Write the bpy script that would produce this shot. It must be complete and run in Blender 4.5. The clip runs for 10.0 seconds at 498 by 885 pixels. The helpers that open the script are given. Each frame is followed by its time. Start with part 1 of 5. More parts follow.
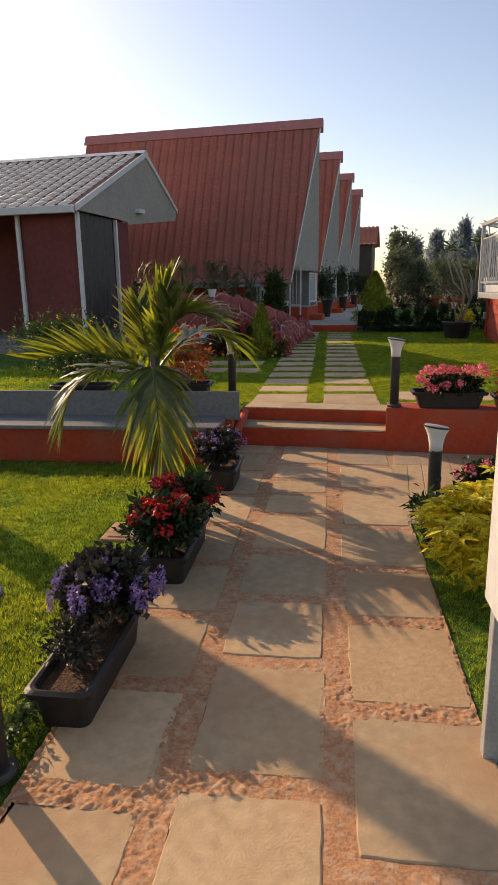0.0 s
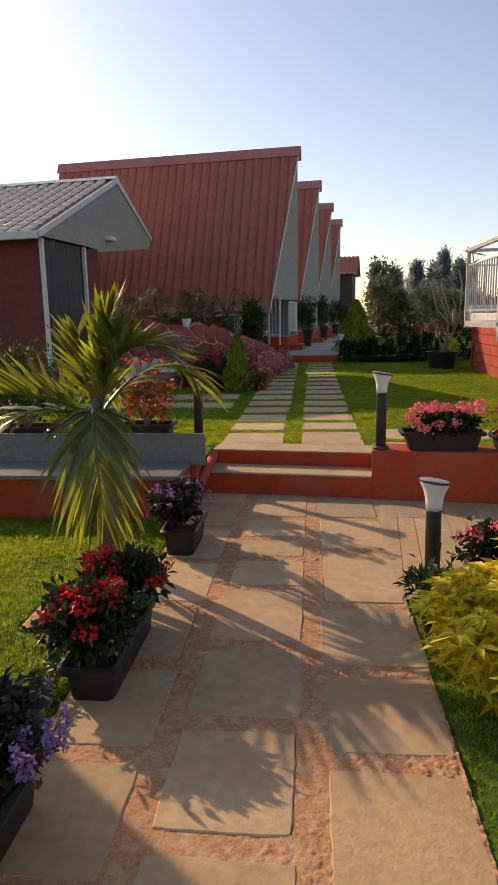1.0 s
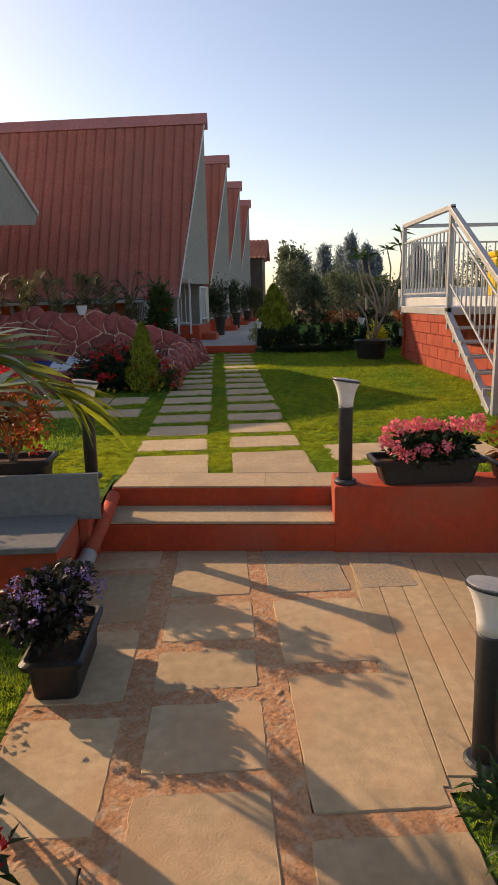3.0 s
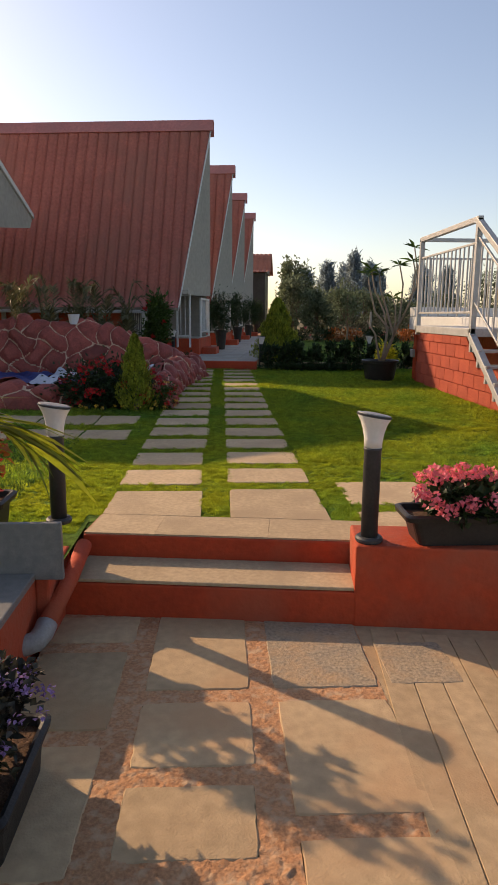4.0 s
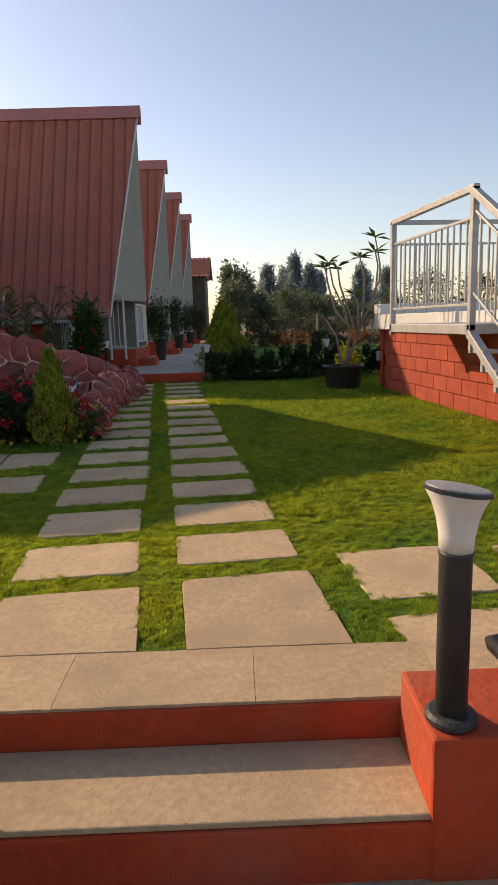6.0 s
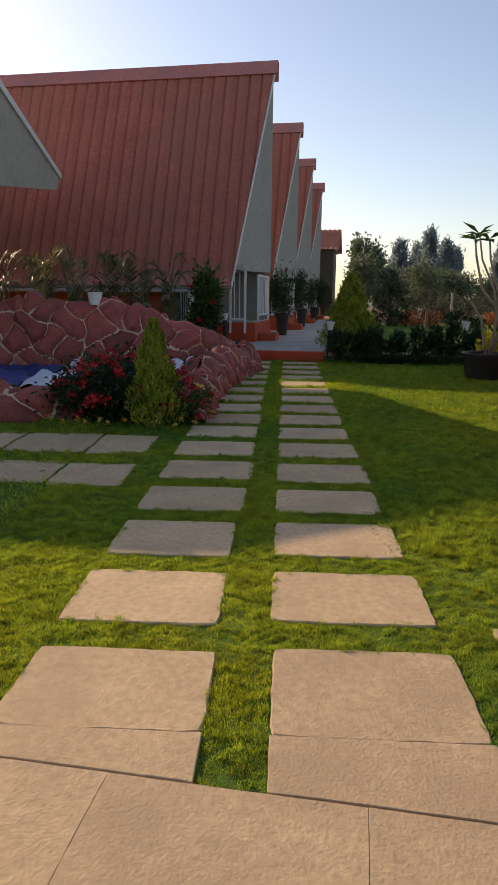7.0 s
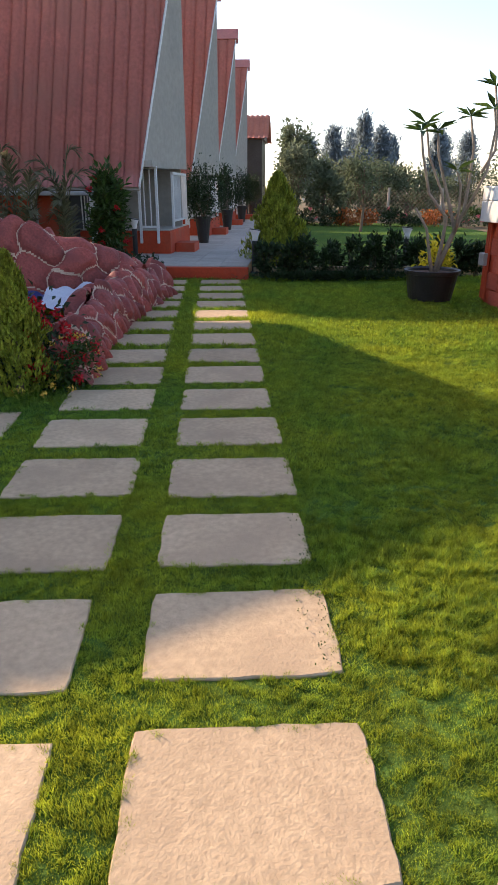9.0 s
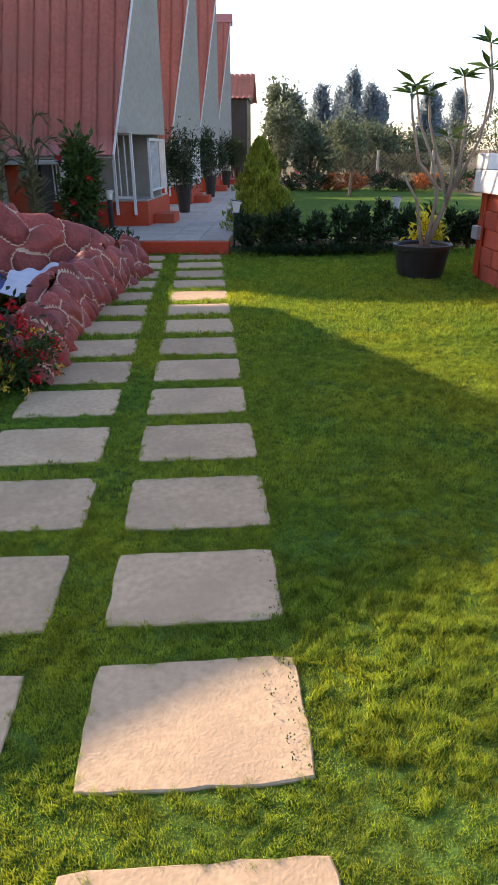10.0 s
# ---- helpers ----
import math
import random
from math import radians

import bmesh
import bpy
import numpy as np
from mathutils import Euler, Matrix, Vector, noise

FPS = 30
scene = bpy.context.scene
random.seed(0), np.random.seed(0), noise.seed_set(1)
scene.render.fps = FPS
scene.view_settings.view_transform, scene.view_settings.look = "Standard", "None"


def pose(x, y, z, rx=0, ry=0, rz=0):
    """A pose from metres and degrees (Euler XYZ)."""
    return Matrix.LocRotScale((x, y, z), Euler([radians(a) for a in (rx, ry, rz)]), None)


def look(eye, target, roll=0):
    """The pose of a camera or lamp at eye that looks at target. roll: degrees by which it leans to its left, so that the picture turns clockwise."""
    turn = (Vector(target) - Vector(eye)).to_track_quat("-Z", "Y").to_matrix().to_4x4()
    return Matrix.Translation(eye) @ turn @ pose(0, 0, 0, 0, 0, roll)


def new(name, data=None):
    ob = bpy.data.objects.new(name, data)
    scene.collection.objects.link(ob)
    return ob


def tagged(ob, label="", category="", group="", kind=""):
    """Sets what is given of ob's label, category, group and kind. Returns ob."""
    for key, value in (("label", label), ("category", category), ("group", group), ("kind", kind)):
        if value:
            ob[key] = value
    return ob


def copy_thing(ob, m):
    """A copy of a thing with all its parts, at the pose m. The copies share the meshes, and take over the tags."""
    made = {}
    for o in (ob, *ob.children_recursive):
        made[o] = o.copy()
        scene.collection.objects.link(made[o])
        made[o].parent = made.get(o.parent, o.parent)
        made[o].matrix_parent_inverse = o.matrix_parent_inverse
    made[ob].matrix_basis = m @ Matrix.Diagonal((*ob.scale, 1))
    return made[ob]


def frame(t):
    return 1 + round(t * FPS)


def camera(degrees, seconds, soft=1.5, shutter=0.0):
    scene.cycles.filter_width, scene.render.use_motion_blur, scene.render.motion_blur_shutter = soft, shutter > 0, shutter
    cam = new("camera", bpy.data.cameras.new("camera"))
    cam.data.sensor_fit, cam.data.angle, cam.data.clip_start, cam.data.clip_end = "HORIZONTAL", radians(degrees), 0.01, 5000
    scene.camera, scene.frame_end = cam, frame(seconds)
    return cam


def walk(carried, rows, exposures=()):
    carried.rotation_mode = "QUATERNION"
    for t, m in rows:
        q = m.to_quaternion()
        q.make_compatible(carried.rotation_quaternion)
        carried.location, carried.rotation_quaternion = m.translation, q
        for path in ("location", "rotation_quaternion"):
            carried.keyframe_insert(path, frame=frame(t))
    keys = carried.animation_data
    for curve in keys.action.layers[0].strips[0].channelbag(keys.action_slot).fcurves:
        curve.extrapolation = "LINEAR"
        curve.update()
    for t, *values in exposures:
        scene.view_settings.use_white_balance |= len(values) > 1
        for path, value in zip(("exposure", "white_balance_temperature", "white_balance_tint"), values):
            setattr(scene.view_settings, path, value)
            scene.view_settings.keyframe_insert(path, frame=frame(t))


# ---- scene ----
cam = camera(42.4, 10.0, soft=1.25)
PATH = [
    (0, (0.213, 0.016, 1.534), (-0.033, 1.944, 1.063), -0.9),
    (0.5, (0.238, 0.434, 1.525), (0.045, 2.381, 1.114), -0.6),
    (1, (0.258, 0.814, 1.519), (0.061, 2.766, 1.134), -1.1),
    (1.5, (0.227, 1.217, 1.515), (-0.013, 3.157, 1.091), 0.2),
    (2, (0.179, 1.657, 1.523), (0.149, 3.62, 1.140), -0.8),
    (3.5, (0.071, 2.86, 1.506), (0.153, 4.807, 1.059), -1.4),
    (4, (0.087, 3.246, 1.503), (0.175, 5.206, 1.114), 0.4),
    (4.5, (0.102, 3.616, 1.479), (0.375, 5.555, 1.074), 0.8),
    (5, (0.1, 4.0, 1.497), (0.442, 5.926, 1.081), -1.3),
    (6.5, (0.142, 5.282, 1.448), (0.231, 7.248, 1.094), -1.1),
    (7, (0.168, 5.716, 1.452), (0.064, 7.664, 1.01), 0.5),
    (7.5, (0.161, 6.153, 1.453), (0.149, 8.099, 0.991), 1.0),
    (8, (0.229, 6.475, 1.468), (0.271, 8.351, 0.775), -1.4),
    (8.5, (0.338, 6.802, 1.579), (0.456, 8.654, 0.835), 1.5),
    (9, (0.388, 7.029, 1.617), (0.477, 8.888, 0.885), -0.0),
    (9.5, (0.42, 7.315, 1.722), (0.599, 9.136, 0.913), 0.7),
    (10, (0.516, 7.447, 1.704), (0.629, 9.265, 0.877), -0.5),
]
EXPOSURES = [(0, 0.50, 7250, 20), (5, 0.55, 7350, 20), (7.0, 0.50, 7150, 19), (7.5, 0.70, 6950, 20), (8.2, 1.0, 6700, 20), (10, 1.52, 6450, 22)]
walk(cam, [(t, look(eye, target, roll)) for t, eye, target, roll in PATH], EXPOSURES)

# ---- light ----
SUN = Vector((-1.71, 1.44, 1.095)).normalized()
world = bpy.data.worlds.new("world")
scene.world = world
world.use_nodes = True
wn = world.node_tree
sky = wn.nodes.new("ShaderNodeTexSky")
sky.sky_type, sky.sun_disc = "NISHITA", False
sky.sun_elevation, sky.sun_rotation = math.asin(SUN.z), math.atan2(SUN.x, SUN.y)
sky.air_density, sky.dust_density, sky.ozone_density = 1.0, 0.9, 1.0
wn.nodes["Background"].inputs["Strength"].default_value = 0.125
wn.links.new(sky.outputs["Color"], wn.nodes["Background"].inputs["Color"])
lamp = bpy.data.lights.new("sun", "SUN")
lamp.energy, lamp.angle, lamp.color = 3.3, radians(0.6), (1.0, 0.79, 0.54)
new("sun", lamp).matrix_world = look(SUN * 50, (0, 0, 0))

# ---- materials ----
def mat(name, c1, c2, rough=0.85, scale=5.0, bump=0.3, bscale=70.0, metal=0.0, spec=0.3, rnd=0.0, island=0.0, trans=0.0, through_tint=None, fine=0.25, dirt=None, dscale=1.3, dist=0.01, relief=0.0, rscale=18.0):
    m = bpy.data.materials.new(name)
    m.use_nodes = True
    nt = m.node_tree
    N, L = nt.nodes, nt.links
    b = N["Principled BSDF"]
    b.inputs["Roughness"].default_value, b.inputs["Metallic"].default_value = rough, metal
    b.inputs["Specular IOR Level"].default_value = spec
    co = N.new("ShaderNodeTexCoord").outputs["Object"]

    def tex(s, detail=5.0):
        n = N.new("ShaderNodeTexNoise")
        n.inputs["Scale"].default_value, n.inputs["Detail"].default_value = s, detail
        L.new(co, n.inputs["Vector"])
        return n.outputs["Fac"]

    def ramp(fac, lo, hi):
        n = N.new("ShaderNodeMapRange")
        n.inputs["From Min"].default_value, n.inputs["From Max"].default_value = 0.3, 0.7
        n.inputs["To Min"].default_value, n.inputs["To Max"].default_value = lo, hi
        L.new(fac, n.inputs["Value"])
        return n.outputs["Result"]

    def blend(kind, fac, a, c):
        n = N.new("ShaderNodeMix")
        n.data_type, n.blend_type = "RGBA", kind
        for sock, v in ((n.inputs[0], fac), (n.inputs[6], a), (n.inputs[7], c)):
            if isinstance(v, bpy.types.NodeSocket):
                L.new(v, sock)
            elif isinstance(v, (int, float)):
                sock.default_value = v
            else:
                sock.default_value = (*v, 1.0)
        return n.outputs[2]

    def times(col, val):
        n = N.new("ShaderNodeVectorMath")
        n.operation = "SCALE"
        L.new(col, n.inputs[0])
        L.new(val, n.inputs["Scale"])
        return n.outputs[0]

    col = blend("MIX", ramp(tex(scale), 0.0, 1.0), c1, c2)
    if fine:
        col = times(col, ramp(tex(scale * 9, 3.0), 1 - fine, 1 + fine))
    if dirt:
        n = N.new("ShaderNodeMapRange")
        n.inputs["From Min"].default_value, n.inputs["From Max"].default_value = 0.48, 0.70
        L.new(tex(dscale, 7.0), n.inputs["Value"])
        col = blend("MIX", n.outputs["Result"], col, dirt)
    for amount, node, sock in ((rnd, "ShaderNodeObjectInfo", "Random"), (island, "ShaderNodeNewGeometry", "Random Per Island")):
        if amount:
            n = N.new("ShaderNodeMapRange")
            n.inputs["To Min"].default_value, n.inputs["To Max"].default_value = 1 - amount, 1 + amount
            L.new(N.new(node).outputs[sock], n.inputs["Value"])
            col = times(col, n.outputs["Result"])
    L.new(col, b.inputs["Base Color"])
    if bump:
        n = N.new("ShaderNodeBump")
        n.inputs["Strength"].default_value, n.inputs["Distance"].default_value = bump, dist
        L.new(tex(bscale, 4.0), n.inputs["Height"])
        L.new(n.outputs["Normal"], b.inputs["Normal"])
        if relief:
            k = N.new("ShaderNodeBump")
            k.inputs["Strength"].default_value, k.inputs["Distance"].default_value = relief, 0.02
            L.new(tex(rscale, 7.0), k.inputs["Height"])
            L.new(k.outputs["Normal"], n.inputs["Normal"])
    if trans:
        tr, mx = N.new("ShaderNodeBsdfTranslucent"), N.new("ShaderNodeMixShader")
        L.new(blend("MULTIPLY", 1.0, col, through_tint) if through_tint else col, tr.inputs["Color"])
        mx.inputs[0].default_value = trans
        L.new(b.outputs[0], mx.inputs[1])
        L.new(tr.outputs[0], mx.inputs[2])
        L.new(mx.outputs[0], N["Material Output"].inputs["Surface"])
    return m


M_SLAB = mat("path stone", (0.53, 0.395, 0.245), (0.46, 0.34, 0.21), 0.95, 4.0, 0.5, 95, rnd=0.12, spec=0.1, fine=0.12, dirt=(0.42, 0.31, 0.195), dscale=2.9, relief=0.06, rscale=9, dist=0.006)
M_PAVE = mat("grey paving stone", (0.51, 0.365, 0.215), (0.43, 0.305, 0.18), 0.95, 2.2, 0.45, 110, spec=0.1, rnd=0.14, fine=0.12, dirt=(0.47, 0.285, 0.155), dscale=1.7, relief=0.10, rscale=8, dist=0.006)
M_PAVE_GREY = mat("dark grey paving stone", (0.30, 0.245, 0.18), (0.38, 0.29, 0.19), 0.95, 7.0, 0.6, 70, spec=0.1, fine=0.25, dirt=(0.45, 0.29, 0.16), dscale=5.0, relief=0.12, rscale=25)
M_PAVE_OCHRE = mat("ochre paving stone", (0.48, 0.32, 0.17), (0.42, 0.27, 0.14), 0.9, 3.0, 0.4, 60, fine=0.1)
M_RUBBLE = mat("red rubble mortar", (0.48, 0.25, 0.125), (0.40, 0.195, 0.095), 0.95, 9.0, 0.6, 120, fine=0.25, dirt=(0.50, 0.34, 0.21), dscale=22, dist=0.006)
M_REDWALL = mat("red painted plaster", (0.50, 0.066, 0.021), (0.40, 0.050, 0.017), 0.75, 2.5, 0.5, 40, fine=0.12, dirt=(0.38, 0.09, 0.045), dscale=2.2)
M_TERRA = mat("terracotta sheet", (0.52, 0.20, 0.13), (0.42, 0.15, 0.10), 0.5, 2, 0.2, 40, fine=0.15)
# Hut's red wall paint, darkened and dulled to hold shade and haze.
M_RED_SHADED = mat("red plaster dulled for shade", (0.20, 0.050, 0.042), (0.155, 0.040, 0.036), 0.8, 1.5, 0.3, 40, fine=0.12)
M_BLOCK = mat("red painted block", (0.42, 0.085, 0.045), (0.33, 0.06, 0.035), 0.85, 5, 0.7, 55, rnd=0.08, fine=0.2)
M_GRANITE = mat("grey granite", (0.16, 0.16, 0.155), (0.22, 0.21, 0.20), 0.45, 30, 0.1, 200, fine=0.3)
M_ROOF = mat("brick red roof sheet", (0.54, 0.20, 0.168), (0.455, 0.16, 0.138), 0.6, 1.6, 0.2, 30, fine=0.12, spec=0.3, dirt=(0.44, 0.19, 0.16), dscale=0.8)
M_TILEBED = mat("brown roof sheet", (0.26, 0.11, 0.07), (0.18, 0.08, 0.055), 0.7, 4, 0.3, 40, fine=0.2)
# Tile colour raised well above terracotta to carry the sun's glint on the crowns.
M_HUTROOF = mat("weathered tile paled for sun glint", (0.84, 0.72, 0.60), (0.72, 0.56, 0.44), 0.30, 3.0, 0.15, 40, fine=0.2, spec=1.0)
M_WHITE = mat("white enamel", (0.66, 0.66, 0.64), (0.58, 0.58, 0.56), 0.45, 6, 0.1, 80, fine=0.06)
M_GREY_WALL = mat("grey rendered wall", (0.36, 0.335, 0.285), (0.30, 0.28, 0.245), 0.9, 1.2, 0.3, 60, fine=0.08)
M_LAMP_BODY = mat("charcoal powder coat", (0.035, 0.037, 0.04), (0.055, 0.055, 0.055), 0.5, 8, 0.15, 150, fine=0.15)
M_LAMP_HEAD = mat("opal white plastic", (0.78, 0.75, 0.70), (0.72, 0.69, 0.64), 0.4, 6, 0.05, 80, fine=0.04)
M_PLASTIC = mat("black planter plastic", (0.018, 0.016, 0.015), (0.03, 0.026, 0.023), 0.45, 6, 0.15, 120, fine=0.2)
M_SOIL = mat("potting soil", (0.06, 0.032, 0.018), (0.11, 0.06, 0.035), 1.0, 20, 1.0, 60, fine=0.4)
M_EARTH = mat("dry earth and turf", (0.09, 0.085, 0.03), (0.16, 0.11, 0.055), 1.0, 0.5, 0.5, 12, fine=0.3)
M_LAWN = mat("turf", (0.055, 0.125, 0.024), (0.105, 0.16, 0.028), 1.0, 2.6, 1.0, 110, fine=0.4, spec=0.05)
M_GRASS = mat("grass blade", (0.11, 0.25, 0.062), (0.22, 0.325, 0.055), 0.7, 1.3, 0, fine=0.3, island=0.45, trans=0.60, through_tint=(2.0, 1.4, 0.45), spec=0.08)
M_LEAF = mat("green leaf", (0.040, 0.085, 0.018), (0.065, 0.11, 0.025), 0.45, 6, 0, fine=0.2, island=0.4, trans=0.35)
M_LEAF_DARK = mat("dark hedge leaf", (0.020, 0.042, 0.014), (0.034, 0.060, 0.020), 0.45, 6, 0, fine=0.2, island=0.4, trans=0.25)
M_LEAF_PURPLE = mat("purple green leaf", (0.035, 0.032, 0.028), (0.05, 0.05, 0.030), 0.45, 6, 0, fine=0.2, island=0.5, trans=0.25)
M_LEAF_YELLOW = mat("variegated yellow leaf", (0.90, 0.70, 0.05), (0.62, 0.56, 0.04), 0.4, 14, 0, fine=0.25, island=0.35, trans=0.52)
M_LEAF_PALM = mat("palm leaflet", (0.055, 0.085, 0.025), (0.12, 0.15, 0.035), 0.32, 4.0, 0, fine=0.2, island=0.5, trans=0.42, through_tint=(3.6, 2.9, 0.7), spec=0.6)
M_LEAF_CANE = mat("dusty cane palm leaf", (0.11, 0.12, 0.06), (0.17, 0.155, 0.085), 0.5, 5, 0, fine=0.2, island=0.4, trans=0.35)
M_LEAF_GOLD = mat("golden conifer sprig", (0.36, 0.37, 0.04), (0.19, 0.25, 0.03), 0.6, 6, 0, fine=0.3, island=0.4, trans=0.3)
M_LEAF_RUST = mat("rust coloured leaf", (0.50, 0.12, 0.03), (0.32, 0.13, 0.03), 0.45, 8, 0, fine=0.3, island=0.5, trans=0.35)
# Far foliage: leaf colour lifted and greyed to hold the distance haze.
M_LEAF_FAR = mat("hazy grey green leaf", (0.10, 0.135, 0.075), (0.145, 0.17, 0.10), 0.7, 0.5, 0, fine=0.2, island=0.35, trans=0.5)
# Distance haze is mixed into the needle colour as a pale blue.
M_LEAF_PINE = mat("pine needle paled by haze", (0.22, 0.28, 0.31), (0.26, 0.32, 0.34), 0.7, 0.5, 0, fine=0.2, island=0.3, trans=0.62)
M_BARK = mat("grey brown bark", (0.19, 0.14, 0.10), (0.12, 0.09, 0.065), 0.9, 9, 0.8, 40, fine=0.3)
M_BARK_PALE = mat("pale smooth bark", (0.30, 0.25, 0.19), (0.22, 0.18, 0.14), 0.8, 9, 0.5, 50, fine=0.2)
M_RED_FL = mat("red petal", (0.62, 0.025, 0.03), (0.50, 0.02, 0.02), 0.5, 6, 0, fine=0.15, island=0.3, trans=0.3)
M_PINK_FL = mat("pink petal", (0.90, 0.27, 0.31), (0.82, 0.17, 0.21), 0.5, 6, 0, fine=0.15, island=0.3, trans=0.35)
M_PURPLE_FL = mat("lavender petal", (0.33, 0.22, 0.46), (0.24, 0.15, 0.36), 0.5, 6, 0, fine=0.2, island=0.4, trans=0.3)
M_YELLOW_FL = mat("yellow petal", (0.75, 0.42, 0.03), (0.65, 0.50, 0.10), 0.5, 6, 0, fine=0.15, island=0.3, trans=0.3)
M_ROCK = mat("red painted boulder", (0.36, 0.085, 0.062), (0.25, 0.055, 0.042), 0.6, 5, 0.9, 28, rnd=0.22, fine=0.25, dirt=(0.20, 0.05, 0.04), dscale=4.0, relief=0.6, rscale=9)
M_POINTING = mat("pale cement pointing", (0.62, 0.46, 0.33), (0.48, 0.32, 0.22), 0.9, 8, 0.5, 60, fine=0.15)
# Real curtain and glass, and also the painted shade of porch and pavilion.
M_DARK = mat("dark curtain, glass and shade", (0.022, 0.024, 0.026), (0.04, 0.04, 0.042), 0.3, 2, 0.0, fine=0.2)
M_WALKTILE = mat("grey walkway tile", (0.44, 0.40, 0.33), (0.37, 0.335, 0.28), 0.8, 4, 0.3, 60, rnd=0.1, fine=0.12)
M_GALV = mat("galvanised steel", (0.45, 0.45, 0.44), (0.36, 0.36, 0.35), 0.5, 10, 0.1, 90, metal=0.3, fine=0.12)
M_YELLOW = mat("yellow plastic", (0.75, 0.50, 0.03), (0.68, 0.44, 0.02), 0.4, 5, 0.0, fine=0.06)
M_CLOTH_W = mat("white cloth", (0.62, 0.63, 0.66), (0.52, 0.54, 0.60), 0.9, 8, 0.5, 60, fine=0.1)
M_CLOTH_B = mat("blue tarpaulin", (0.02, 0.055, 0.22), (0.02, 0.04, 0.15), 0.5, 6, 0.4, 30, fine=0.2)
M_PVC = mat("grey plastic pipe", (0.30, 0.29, 0.28), (0.25, 0.24, 0.23), 0.5, 8, 0.1, 80, fine=0.12)
M_BRASS_MESH = mat("rusty wire", (0.22, 0.17, 0.12), (0.16, 0.12, 0.09), 0.7, 8, 0, fine=0.2)

# ---- mesh helpers ----
RND = random.Random(7)
NPR = np.random.RandomState(11)


def part(name, bm, material, parent, label="", smooth=False, stuff=False):
    me = bpy.data.meshes.new(name)
    if isinstance(bm, tuple):
        V, F = bm
        V, F = np.asarray(V, np.float32), np.asarray(F, np.int32)
        k = F.shape[1]
        me.vertices.add(len(V))
        me.vertices.foreach_set("co", V.ravel())
        me.loops.add(F.size)
        me.loops.foreach_set("vertex_index", F.ravel())
        me.polygons.add(len(F))
        me.polygons.foreach_set("loop_start", np.arange(len(F), dtype=np.int32) * k)
        me.update(calc_edges=True)
    else:
        bm.normal_update()
        bm.to_mesh(me)
        bm.free()
    if smooth:
        me.polygons.foreach_set("use_smooth", [True] * len(me.polygons))
    me.materials.append(material)
    ob = new(name, me)
    ob.parent = parent
    if label:
        ob["label"] = label
    if stuff:
        ob["kind"] = "stuff"
    return ob


def thing(name, label, category, group="", kind="", at=(0, 0, 0)):
    ob = new(name)
    ob.location = at
    ob.empty_display_size = 0.1
    return tagged(ob, label, category, group, kind)


def setting(name, bm, material, label="", category="", smooth=False):
    return tagged(part(name, bm, material, None, "", smooth), label, category, "", "structure")


def box(bm, lo, hi, bevel=0.0, m=None):
    lo, hi = Vector(lo), Vector(hi)
    mm = Matrix.LocRotScale((lo + hi) / 2, None, hi - lo)
    r = bmesh.ops.create_cube(bm, size=1.0, matrix=mm if m is None else m @ mm)
    if bevel:
        vs = set(r["verts"])
        es = [e for e in bm.edges if e.verts[0] in vs and e.verts[1] in vs]
        bmesh.ops.bevel(bm, geom=es, offset=bevel, segments=2, profile=0.5, affect="EDGES")
    return bm


def boxes(*items, bevel=0.0, m=None):
    bm = bmesh.new()
    for lo, hi in items:
        box(bm, lo, hi, bevel, m)
    return bm


def tube(bm, pts, radii, n=8, caps=True):
    pts = [Vector(p) for p in pts]
    if isinstance(radii, (int, float)):
        radii = [radii] * len(pts)
    rings = []
    for i, p in enumerate(pts):
        d = (pts[min(i + 1, len(pts) - 1)] - pts[max(i - 1, 0)]).normalized()
        a = d.orthogonal().normalized() if i == 0 else (ref - d * ref.dot(d)).normalized()
        ref = a
        b = d.cross(a)
        rings.append([bm.verts.new(p + radii[i] * (math.cos(6.28319 * k / n) * a + math.sin(6.28319 * k / n) * b)) for k in range(n)])
    for r0, r1 in zip(rings, rings[1:]):
        for k in range(n):
            bm.faces.new((r0[k], r0[(k + 1) % n], r1[(k + 1) % n], r1[k]))
    if caps:
        bm.faces.new(rings[0][::-1])
        bm.faces.new(rings[-1])
    return bm


def lathe(bm, profile, n=24, m=None):
    rings = []
    for r, z in profile:
        rings.append([bm.verts.new((r * math.cos(6.28319 * k / n), r * math.sin(6.28319 * k / n), z)) for k in range(n)])
    for r0, r1 in zip(rings, rings[1:]):
        for k in range(n):
            bm.faces.new((r0[k], r0[(k + 1) % n], r1[(k + 1) % n], r1[k]))
    bm.faces.new(rings[0][::-1])
    bm.faces.new(rings[-1])
    if m is not None:
        bmesh.ops.transform(bm, matrix=m, verts=bm.verts)
    return bm


def leaf_mesh(P, D, U, length, width, fold=0.25):
    """Folded rhombic leaves at P that point along D with face normals near U."""
    P, D, U = (np.asarray(a, float) for a in (P, D, U))
    D /= np.linalg.norm(D, axis=1, keepdims=True) + 1e-9
    S = np.cross(D, U)
    S /= np.linalg.norm(S, axis=1, keepdims=True) + 1e-9
    N = np.cross(S, D)
    l = np.broadcast_to(np.asarray(length, float), (len(P),))[:, None]
    w = np.broadcast_to(np.asarray(width, float), (len(P),))[:, None]
    mid = P + D * l * 0.45
    V = np.stack([P, mid + S * w * 0.5 + N * w * fold, P + D * l - N * l * 0.12, mid - S * w * 0.5 + N * w * fold], 1).reshape(-1, 3)
    i = np.arange(len(P))[:, None] * 4
    return V, np.concatenate([i + [0, 2, 1], i + [0, 3, 2]], 0)


